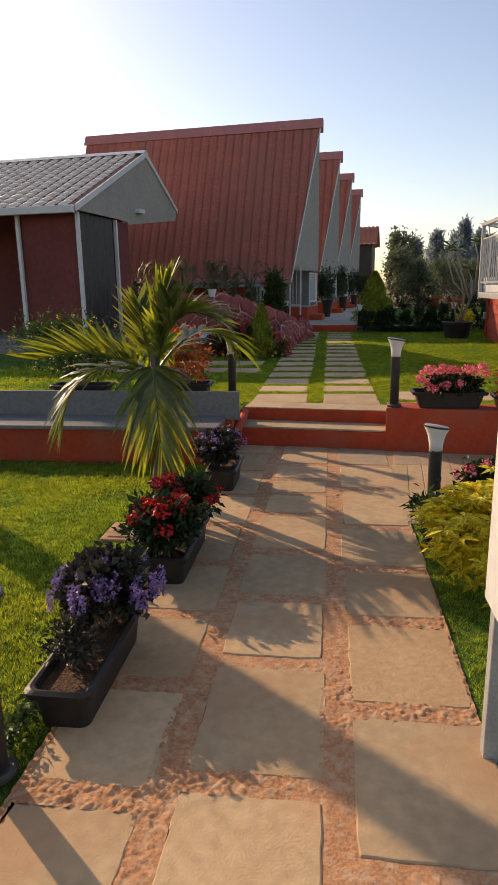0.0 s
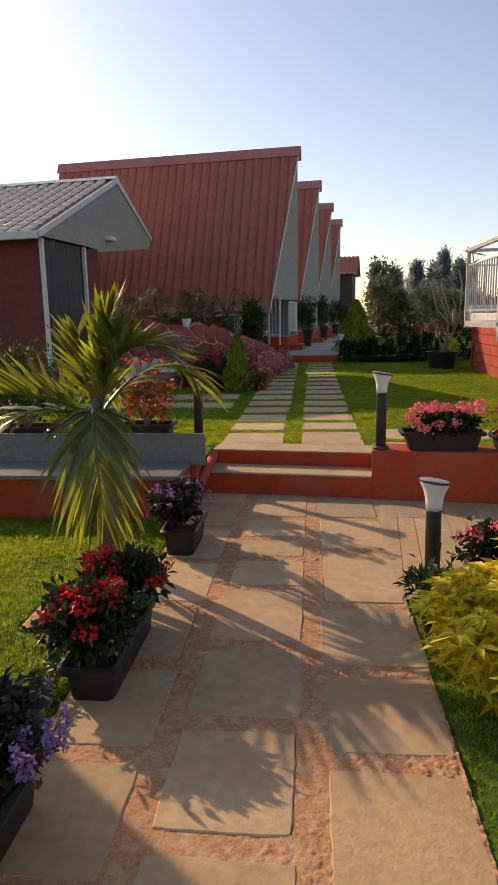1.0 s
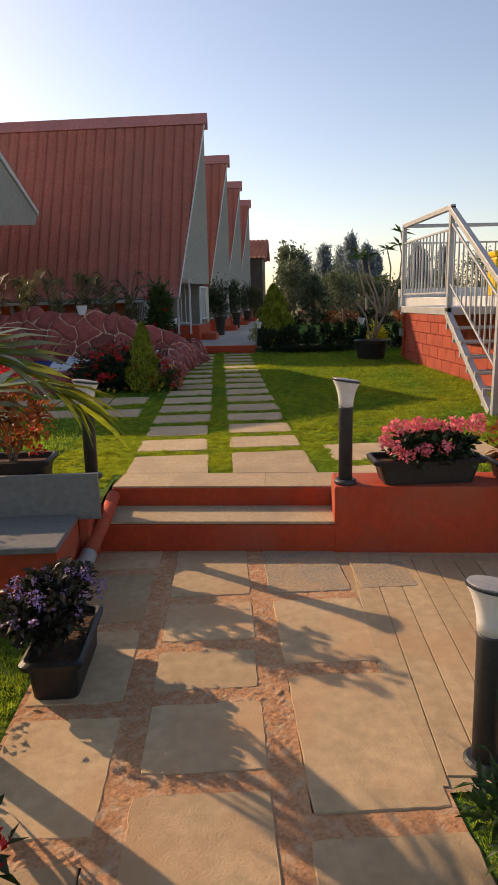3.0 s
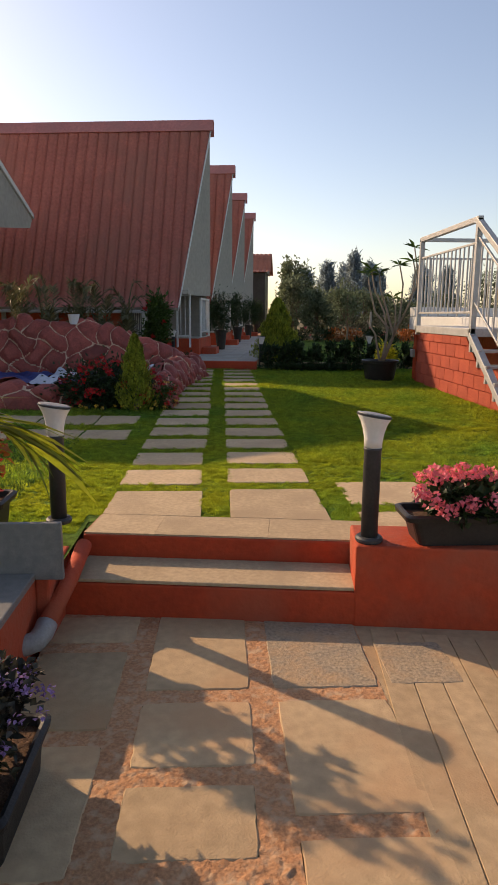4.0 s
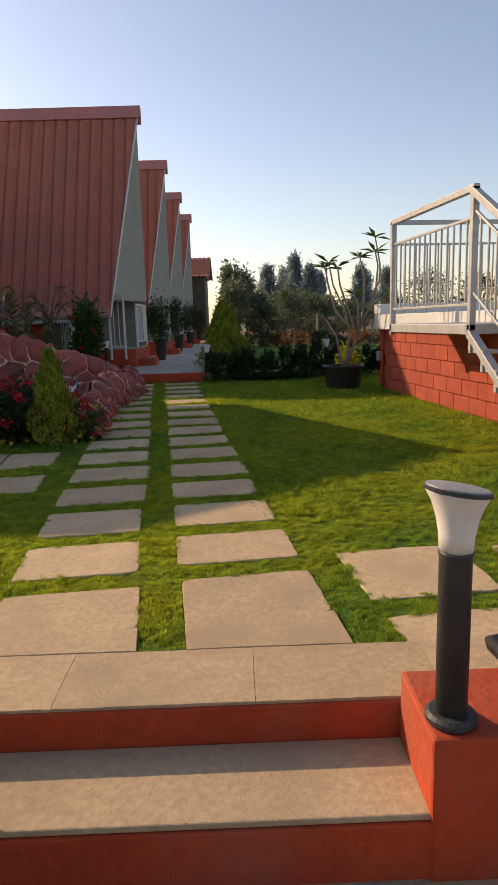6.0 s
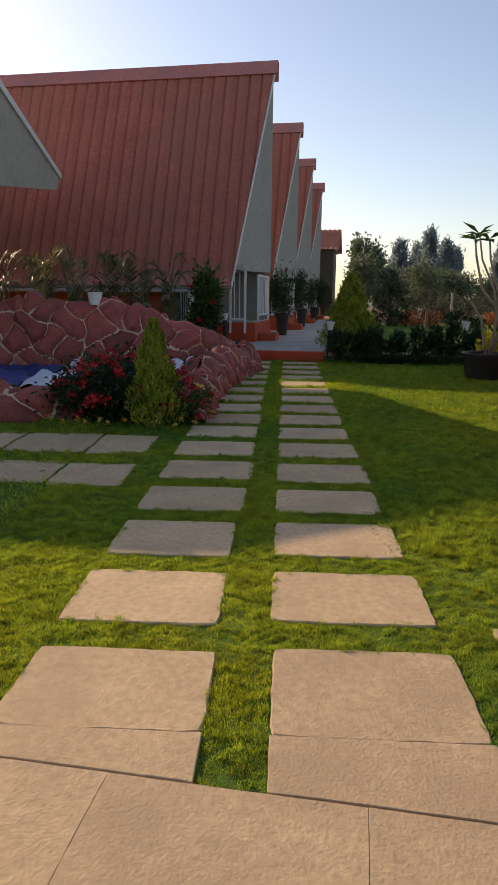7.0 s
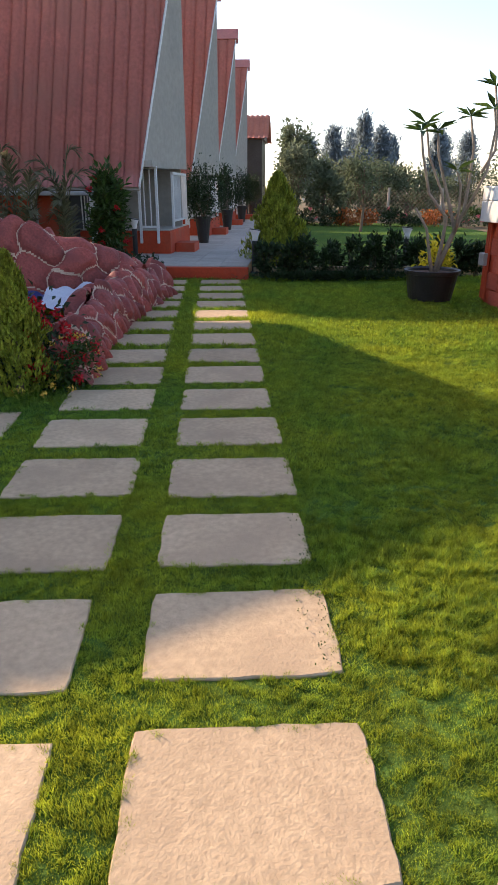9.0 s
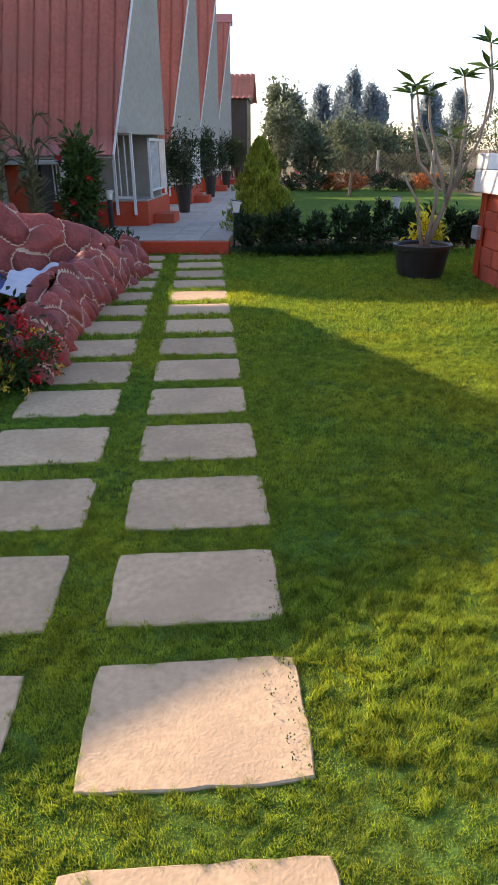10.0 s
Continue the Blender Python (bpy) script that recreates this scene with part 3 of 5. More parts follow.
part("side_wall", boxes(((-0.2, -1.60, 0.3), (-0.07, -1.06, 2.95))), M_RED_SHADED, hut, "red painted wall")
cur = part("curtain", sheet(-3.10, -1.66, 0.0, 1.0, 60, 1, lambda X, Y: 0 * X), M_DARK, hut, "dark hanging curtain")
for v in cur.data.vertices:
    a, f = v.co.x, v.co.y
    v.co = Vector((-0.16 + 0.03 * math.sin(a * 31) + 0.015 * math.sin(a * 13), a, 0.62 + f * 2.38))
part("floor", boxes(((-HW, -3.7, 0.2), (0.05, -0.9, 0.6)), bevel=0.01), M_GRANITE, hut, "grey plinth floor")
part("wall_light", boxes(((-0.02, -0.75, 3.20), (0.12, -0.45, 3.30)), bevel=0.02), M_WHITE, hut, "small white wall light")

# ---- terrace, its stair and railings ----
terrace = setting("terrace", boxes(((3.62, 7.0, 0.1), (9.0, 14.9, 1.27)), bevel=0.0), M_REDWALL, "red block terrace with a white edge", "terrace")
setting("terrace_slab", boxes(((3.5, 7.0, 1.274), (9.0, 14.92, 1.50)), bevel=0.01), M_WHITE, "white edge slab of the terrace", "slab")
parapet = setting("terrace_parapet", boxes(((3.5, 14.62, 1.504), (9, 14.92, 1.66)), bevel=0.01), M_WHITE, "white parapet at the end of the terrace", "parapet")
stair = thing("terrace_stair", "white steel stair with a landing and railings", "stair")
X0, X1 = 2.88, 3.82
part("landing", boxes(((X0, 10.42, 1.28), (3.49, 12.5, 1.375)), bevel=0.006), M_GALV, stair)


def bar(a, b, w):
    a, b = Vector(a), Vector(b)
    d = b - a
    side = d.cross(Vector((0, 0, 1)))
    side = Vector((1, 0, 0)) if side.length < 1e-4 else side.normalized()
    up = side.cross(d.normalized())
    m = Matrix((side, d.normalized(), up)).transposed().to_4x4()
    m.translation = (a + b) / 2
    bm = bmesh.new()
    return box(bm, (-w / 2, -d.length / 2, -w / 2), (w / 2, d.length / 2, w / 2), min(0.005, w * 0.15), m)


for x, s in ((X0 + 0.03, "left"), (X1 - 0.03, "right")):
    part("stringer", bar((x, 10.46, 1.30), (x, 9.02, 0.30), 0.075), M_GALV, stair)
    part("foot_post", bar((x, 8.96, 0.26), (x, 8.96, 1.62), 0.06), M_GALV, stair)
    part("landing_post", bar((x, 10.45, 1.25), (x, 10.45, 2.56), 0.06), M_GALV, stair)
    rail = part("handrail", bar((x, 10.5, 2.55), (x, 8.90, 1.60), 0.065), M_GALV, stair)
    for dz in (0.16, 0.86):
        part("rail", bar((x, 10.45, 2.53 - dz), (x, 8.96, 1.62 - dz), 0.025), M_GALV, rail)
    for k in range(9):
        y = 10.32 - k * 0.145
        z = 2.55 - (10.5 - y) * 0.594
        part("baluster", bar((x, y, z - 0.85), (x, y, z - 0.16), 0.018), M_GALV, rail)
for k in range(6):
    f = (k + 0.5) / 6
    y, z = 10.42 - f * 1.44, 1.30 - (k + 1) * 0.155
    tread = part("tread", boxes(((X0 + 0.02, y - 0.13, z - 0.03), (X1 - 0.02, y + 0.13, z)), bevel=0.005), M_GALV, stair)
    part("bracket", boxes(((X0 + 0.0, y + 0.09, z - 0.03), (X0 + 0.04, y + 0.13, z + 0.16))), M_GALV, tread)
rail = part("landing_railing", bar((X0 + 0.03, 10.42, 2.55), (X0 + 0.03, 12.5, 2.55), 0.06), M_GALV, stair)
part("post", bar((X0 + 0.03, 12.47, 1.25), (X0 + 0.03, 12.47, 2.55), 0.06), M_GALV, rail)
part("rail", bar((X0 + 0.03, 10.45, 2.30), (X0 + 0.03, 12.47, 2.30), 0.025), M_GALV, rail)
part("rail", bar((X0 + 0.03, 10.45, 1.55), (X0 + 0.03, 12.47, 1.55), 0.025), M_GALV, rail)
for k in range(14):
    y = 10.58 + k * 0.137
    part("baluster", bar((X0 + 0.03, y, 1.55), (X0 + 0.03, y, 2.30), 0.018), M_GALV, rail)
rail = part("landing_railing", bar((X0 + 0.03, 12.47, 2.55), (4.6, 12.47, 2.55), 0.05), M_GALV, stair)
for k in range(12):
    x = X0 + 0.17 + k * 0.14
    part("baluster", bar((x, 12.47, 1.5), (x, 12.47, 2.30), 0.018), M_GALV, rail)
part("rail", bar((X0 + 0.03, 12.47, 2.30), (4.6, 12.47, 2.30), 0.025), M_GALV, rail)
tr = thing("terrace_railing", "white steel railing along the terrace", "railing")
part("top_rail", bar((4.6, 12.47, 2.50), (8.8, 12.47, 2.50), 0.05), M_GALV, tr)
part("rail", bar((4.6, 12.47, 2.30), (8.8, 12.47, 2.30), 0.025), M_GALV, tr)
for k in range(30):
    x = 4.65 + k * 0.14
    part("baluster", bar((x, 12.47, 1.5), (x, 12.47, 2.30), 0.016), M_GALV, tr)
for x in (4.6, 6.0, 7.4, 8.8):
    part("post", bar((x, 12.47, 1.5), (x, 12.47, 2.7), 0.06), M_GALV, tr)

# ---- bollard lamps ----
def bollard(at):
    o = thing("bollard_lamp", "charcoal bollard lamp with a flared white head", "lamp", "bollard lamps", at=at)
    part("pole", lathe(bmesh.new(), [(0.043, 0.0), (0.043, 0.475), (0.046, 0.48), (0.046, 0.49)]), M_LAMP_BODY, o, smooth=True)
    part("base_ring", lathe(bmesh.new(), [(0.065, 0.0), (0.07, 0.008), (0.07, 0.02), (0.06, 0.03), (0.055, 0.03)]), M_LAMP_BODY, o)
    slant = Matrix(((1, 0, 0, 0), (0, 1, 0, 0), (-0.16, -0.05, 1, 0), (0, 0, 0, 1)))
    part("shade", lathe(bmesh.new(), [(0.044, 0.485), (0.046, 0.53), (0.054, 0.575), (0.066, 0.612), (0.080, 0.638), (0.082, 0.642)], 28, slant), M_LAMP_HEAD, o, "opal white flared shade", smooth=True)
    part("rim", lathe(bmesh.new(), [(0.080, 0.6425), (0.087, 0.645), (0.087, 0.653), (0.080, 0.654)], 28, slant), M_LAMP_BODY, o, "thin charcoal rim")
    part("cap", lathe(bmesh.new(), [(0.081, 0.6545), (0.079, 0.659), (0.03, 0.664)], 28, slant), M_PVC, o, "pale grey cap")
    return o


b0 = bollard((0.845, 6.35, 0.372))
for x, y, z in ((0.935, 4.33, pave_z(4.33) - 0.015), (-0.81, 6.70, 0.37), (-0.85, 1.68, 0.0), (0.97, 17.35, 0.4), (-1.05, 18.9, 0.5), (3.35, 17.4, 0.42)):
    copy_thing(b0, pose(x, y, z, RND.uniform(-1, 1), RND.uniform(-1, 1), RND.uniform(-15, 15)))

# ---- planters ----
def trough(o, cx, cy, z, lx, ly, h):
    """A tapered trough planter with a rolled rim, its soil included."""
    bm = bmesh.new()

    def ring(kx, ky, zz, r=0.035, n=4):
        out = []
        for sx, sy, a0 in ((1, 1, 0), (-1, 1, 90), (-1, -1, 180), (1, -1, 270)):
            for k in range(n):
                a = radians(a0 + 90 * k / (n - 1))
                out.append(bm.verts.new((cx + sx * (kx - r) + r * math.cos(a), cy + sy * (ky - r) + r * math.sin(a), zz)))
        return out

    a, b = lx / 2, ly / 2
    rs = [ring(a * 0.82, b * 0.90, z), ring(a * 0.93, b * 0.96, z + h - 0.035), ring(a + 0.012, b + 0.012, z + h - 0.033), ring(a + 0.016, b + 0.016, z + h - 0.01), ring(a, b, z + h), ring(a - 0.012, b - 0.012, z + h - 0.004), ring(a - 0.02, b - 0.02, z + h - 0.04)]
    n = len(rs[0])
    for p, q in zip(rs, rs[1:]):
        for k in range(n):
            bm.faces.new((p[k], p[(k + 1) % n], q[(k + 1) % n], q[k]))
    bm.faces.new(rs[0][::-1])
    part("trough", bm, M_PLASTIC, o, "black plastic trough")
    bm = bmesh.new()
    v = [bm.verts.new((cx + sx * (a - 0.018), cy + sy * (b - 0.018), z + h - 0.035)) for sx, sy in ((1, 1), (-1, 1), (-1, -1), (1, -1))]
    bm.faces.new(v)
    part("soil", bm, M_SOIL, o)


def blooms(o, pts, r, petals, size, m, label=""):
    for p in pts:
        part("flower", heads([p], r, petals, size), m, o, label)


def planting(o, centre, radii, n, length, width, material, base, flowers=(), clumps=16, spread=0.3, label=""):
    (vf, c) = leaves(centre, radii, n, length, width, clumps, spread)
    part("foliage", vf, material, o, label)
    part("stem", stems(base, c[:12]), M_BARK, o, stuff=True)
    for m, count, r, petals, size, up in flowers:
        d = randdir(count, up)
        d /= np.linalg.norm(d, axis=1, keepdims=True)
        pts = np.asarray(centre) + d * np.asarray(radii) * (0.95 + 0.2 * NPR.rand(count, 1))
        blooms(o, pts, r, petals, size, m)


p1 = thing("flower_planter", "black trough of lavender-flowered bushes on the walk", "planter", "planters along the walk")
trough(p1, -0.72, 2.24, 0.0, 0.22, 0.70, 0.17)
planting(p1, (-0.72, 2.44, 0.30), (0.19, 0.22, 0.13), 2000, 0.045, 0.028, M_LEAF_PURPLE, (-0.72, 2.4, 0.14), clumps=22, spread=0.21)
planting(p1, (-0.74, 2.10, 0.24), (0.09, 0.10, 0.08), 500, 0.03, 0.015, M_LEAF_PURPLE, (-0.73, 2.1, 0.14), clumps=8)
sp = []
for k in range(58):
    a, r = RND.uniform(0, 6.28), RND.uniform(0, 0.25)
    for j in range(5):
        sp.append((-0.72 + r * math.cos(a), 2.43 + 1.15 * r * math.sin(a), 0.355 + 0.017 * j + RND.uniform(0, 0.006) - r * 0.30))
for k in range(58):
    part("flower_spike", heads(sp[5 * k:5 * k + 5], 0.011, 9, 0.017), M_PURPLE_FL, p1)

p2 = thing("flower_planter", "black trough of red clustered flowers on the walk", "planter", "planters along the walk")
trough(p2, -0.645, 3.45, pave_z(3.45), 0.22, 0.74, 0.17)
for cy, s in ((3.25, 1.0), (3.66, 0.8)):
    planting(p2, (-0.67, cy, 0.28), (0.19, 0.17 * s, 0.12), int(1300 * s), 0.055, 0.03, M_LEAF_DARK, (-0.65, cy, 0.13), ((M_RED_FL, int(13 * s), 0.048, 54, 0.026, 0.95),), clumps=16)

p3 = thing("flower_planter", "black trough of purple-leaved bush with mauve flowers", "planter", "planters along the walk")
trough(p3, -0.625, 5.03, pave_z(5.03), 0.22, 0.5, 0.18)
planting(p3, (-0.66, 5.03, 0.28), (0.20, 0.24, 0.12), 2600, 0.042, 0.026, M_LEAF_PURPLE, (-0.62, 5.03, 0.14), ((M_PURPLE_FL, 46, 0.018, 10, 0.018, 0.9),), clumps=24, spread=0.21)

w1 = thing("flower_planter", "black trough of pink geraniums on the red wall", "planter", "planters on the walls")
trough(w1, 1.36, 6.37, 0.374, 0.68, 0.24, 0.16)
planting(w1, (1.36, 6.36, 0.58), (0.30, 0.14, 0.11), 1500, 0.045, 0.04, M_LEAF_DARK, (1.36, 6.37, 0.5), clumps=18, spread=0.2)
gh = [(1.07 + 0.64 * (k + 0.5 * RND.random()) / 15, 6.25 + 0.2 * (k * 0.618 % 1), 0.65 + 0.12 * (k * 0.382 % 1)) for k in range(15)] + [(1.19, 6.21, 0.57), (1.30, 6.21, 0.60), (1.43, 6.22, 0.61), (1.12, 6.23, 0.62)]
blooms(w1, gh, 0.048, 56, 0.028, M_PINK_FL)
w2 = thing("croton_bush", "rust-red leafy croton on the red wall", "plant")
trough(w2, 2.0, 6.33, 0.374, 0.45, 0.22, 0.13)
planting(w2, (2.0, 6.32, 0.62), (0.30, 0.18, 0.14), 900, 0.085, 0.032, M_LEAF_RUST, (2.0, 6.33, 0.47), clumps=18)

bg = thing("flower_planter", "black trough of sparse orange bougainvillea behind the bench", "planter", "planters on the walls")
trough(bg, -1.22, 6.42, 0.36, 0.46, 0.26, 0.24)
planting(bg, (-1.21, 6.42, 0.88), (0.23, 0.18, 0.30), 430, 0.062, 0.042, M_LEAF_RUST, (-1.22, 6.42, 0.56), ((M_RED_FL, 14, 0.035, 16, 0.034, 0.1),), clumps=18, spread=0.2)
bg = thing("flower_planter", "black trough of pale leafy shrubs behind the bench", "planter", "planters on the walls")
trough(bg, -2.35, 6.42, 0.36, 0.6, 0.26, 0.22)
planting(bg, (-2.35, 6.45, 0.82), (0.34, 0.2, 0.2), 700, 0.06, 0.03, M_LEAF, (-2.35, 6.42, 0.54), ((M_YELLOW_FL, 14, 0.02, 8, 0.02, 0.4),), clumps=14)
sb = thing("flowering_shrub", "loose low shrub with orange and white flowers by the hut", "shrub")
planting(sb, (-3.3, 8.6, 0.75), (0.9, 0.4, 0.4), 2200, 0.07, 0.035, M_LEAF, (-3.3, 8.6, 0.26), ((M_YELLOW_FL, 26, 0.025, 9, 0.025, 0.4),), clumps=26)

vg = thing("variegated_shrub", "bushy shrub with yellow variegated leaves on the verge", "shrub")
pts, cc = cloud(380, (1.06, 3.28, 0.29), (0.32, 0.44, 0.28), 46, 0.22)
PV, DV, UV = [], [], []
for p in pts:
    t = RND.uniform(0, 6.28)
    for k in range(7):
        a = t + k * 0.898
        PV.append(p)
        DV.append((math.cos(a), math.sin(a), RND.uniform(-0.5, 0.45)))
        UV.append((math.cos(a) * 0.3, math.sin(a) * 0.3 - 0.25, 1.0))
part("foliage", leaf_mesh(PV, DV, UV, 0.092 * (0.7 + 0.5 * NPR.rand(len(PV))), 0.028, 0.3), M_LEAF_YELLOW, vg)
part("stem", stems((1.13, 3.25, -0.03), cc[:26], 0.008), M_BARK, vg, stuff=True)
gp = thing("leafy_pot_plant", "small narrow-leaved green plant in a dark pot", "plant")
part("pot", lathe(bmesh.new(), [(0.05, 0.0), (0.07, 0.09), (0.076, 0.09), (0.076, 0.10), (0.06, 0.10), (0.06, 0.09)], 18, Matrix.Translation((0.86, 3.82, -0.03))), M_PLASTIC, gp)
planting(gp, (0.86, 3.82, 0.19), (0.15, 0.14, 0.11), 620, 0.06, 0.02, M_LEAF, (0.86, 3.82, 0.07), clumps=14)
pk = thing("flower_planter", "dark pot of pink geraniums on the verge", "planter")
trough(pk, 1.35, 4.32, -0.03, 0.42, 0.24, 0.16)
planting(pk, (1.35, 4.3, 0.24), (0.26, 0.16, 0.12), 900, 0.05, 0.045, M_LEAF_DARK, (1.35, 4.3, 0.1), ((M_PINK_FL, 10, 0.038, 34, 0.024, 0.9),), clumps=14)

# creeping greenery along the edge of the lower lawn
cr = tagged(part("edging_plants", leaves((-0.86, 2.9, 0.05), (0.05, 1.7, 0.05), 2600, 0.03, 0.02, 60, 0.25)[0], M_LEAF, None, stuff=True), "low creeping plants along the edge of the lawn", "plants")

# ---- palm ----
palm = thing("young_palm", "young palm with yellow-green arching fronds on the lawn", "palm tree")
pb = Vector((-1.09, 4.70, -0.05))
part("trunk", tube(bmesh.new(), [pb, pb + Vector((0.005, 0, 0.2)), pb + Vector((0.02, 0, 0.5)), pb + Vector((0.0, 0, 0.85)), pb + Vector((0.0, 0.0, 1.1))], [0.075, 0.055, 0.048, 0.042, 0.025], 12), M_BARK, palm, smooth=True)


def strips(P, D, U, length, width, droop):
    """Long leaflets of three bent pieces that taper to a point and sag by droop."""
    P, D, U = (np.asarray(a, float) for a in (P, D, U))
    D /= np.linalg.norm(D, axis=1, keepdims=True) + 1e-9
    S = np.cross(D, U)
    S /= np.linalg.norm(S, axis=1, keepdims=True) + 1e-9
    l, w, g = (np.broadcast_to(np.asarray(a, float), (len(P),))[:, None] for a in (length, width, droop))
    V = []
    for f, k in ((0.0, 0.45), (0.3, 1.0), (0.68, 0.72)):
        q = P + D * l * f - np.array((0, 0, 1.0)) * l * g * f * f
        V += [q - S * w * k / 2, q + S * w * k / 2]
    V.append(P + D * l - np.array((0, 0, 1.0)) * l * g)
    V = np.stack(V, 1).reshape(-1, 3)
    i = np.arange(len(P))[:, None] * 7
    return V, np.concatenate([i + t for t in ([0, 1, 3], [0, 3, 2], [2, 3, 5], [2, 5, 4], [4, 5, 6])], 0)


def frond(parent, base, ctrl, tip, n=46, leaf=0.3, width=0.026, droop=0.5, m=M_LEAF_PALM, lift=0.15):
    """A pinnate frond along a bent midrib, with hanging leaflets either side."""
    base, ctrl, tip = Vector(base), Vector(ctrl), Vector(tip)
    q = lambda f: (1 - f) ** 2 * base + 2 * f * (1 - f) * ctrl + f * f * tip
    rib = tube(bmesh.new(), [q(k / 10) for k in range(11)], [0.016 - 0.0135 * k / 10 for k in range(11)], 5)
    o = part("frond", rib, m, parent)
    P, D, U, Ln = [], [], [], []
    for k in range(n):
        f = 0.17 + 0.83 * k / (n - 1)
        d = (q(min(1, f + 0.01)) - q(f - 0.01)).normalized()
        side = d.cross(Vector((0, 0, 1)))
        side = side.normalized() if side.length > 0.05 else Vector((1, 0, 0))
        up = side.cross(d)
        for s in (-1, 1):
            if RND.random() < 0.06:
                continue
            P.append(q(f))
            v = side * s * (0.95 - 0.45 * f) + d * (0.55 + 0.75 * f) + up * RND.uniform(lift - 0.13, lift + 0.17) + Vector((RND.uniform(-.07, .07), RND.uniform(-.07, .07), RND.uniform(-.07, .07)))
            D.append(v)
            U.append(up + side * s * RND.uniform(-0.8, 0.0))
            Ln.append(leaf * (0.45 + 0.75 * math.sin(min(1, 0.12 + f * 0.80) * 3.0)) * RND.uniform(0.78, 1.12))
    Ln = np.array(Ln)
    part("leaf_blade", strips(P, D, U, Ln, width * (0.8 + 0.4 * NPR.rand(len(Ln))), droop * (0.6 + 0.8 * NPR.rand(len(Ln)))), m, o, stuff=True)


top = pb + Vector((0, 0, 0.95))
for c, t, dr, lf, cnt, lift in (((-0.02, 0.05, 0.40), (0.12, 0.02, 0.66), 0.05, 0.33, 22, 0.1), ((0.14, -0.05, 0.40), (0.16, -0.10, 0.54), 0.10, 0.30, 18, 0.2), ((-0.12, 0.10, 0.36), (-0.13, 0.12, 0.50), 0.10, 0.30, 18, 0.1),
                                ((0.14, 0.02, 0.60), (0.46, -0.05, 0.42), 0.30, 0.32, 30, 0.35), ((-0.38, -0.05, 0.26), (-0.82, -0.16, 0.14), 0.12, 0.38, 32, 0.75), ((-0.50, -0.22, 0.24), (-0.60, -0.34, -0.26), 0.35, 0.32, 26, 0.2),
                                ((0.06, -0.32, 0.30), (0.12, -0.36, -0.46), 0.45, 0.38, 30, 0.05), ((0.26, 0.42, 0.50), (0.50, 0.76, 0.16), 0.45, 0.36, 25, 0.2), ((-0.1, 0.42, 0.45), (-0.2, 0.80, 0.10), 0.45, 0.36, 25, 0.2)):
    frond(palm, top, top + Vector(c), top + Vector(t), cnt, lf, 0.040, dr, lift=lift)
cp = thing("coconut_palm", "tall grey-trunked palm standing on the lower lawn", "palm tree")
cb = Vector((-3.75, 5.2, -0.08))
part("trunk", tube(bmesh.new(), [cb, cb + Vector((0, 0, 0.4)), cb + Vector((0.03, 0, 2.5)), cb + Vector((0.08, 0.05, 6.1))], [0.20, 0.15, 0.13, 0.11], 14), M_BARK, cp, smooth=True)
ct = cb + Vector((0.08, 0.05, 6.05))
for k in range(11):
    a = k * 0.571 + RND.uniform(-0.1, 0.1)
    e = RND.uniform(-0.5, 0.5)
    frond(cp, ct, ct + Vector((0.7 * math.cos(a), 0.7 * math.sin(a), 0.8 + e)), ct + Vector((1.45 * math.cos(a), 1.45 * math.sin(a), e)), n=30, leaf=0.32, width=0.04)
mh = thing("inspection_cover", "small stone inspection cover set in the lawn", "cover")
part("surround", boxes(((-1.24, 3.72, -0.09), (-0.86, 4.04, -0.022)), bevel=0.01), M_RUBBLE, mh)
part("lid", boxes(((-1.20, 3.76, -0.07), (-0.90, 4.0, -0.014)), bevel=0.006), M_PAVE, mh)

# ---- rock pond ----
pond = thing("rock_pond", "pond wall of red painted rocks with pale pointing", "pond wall")


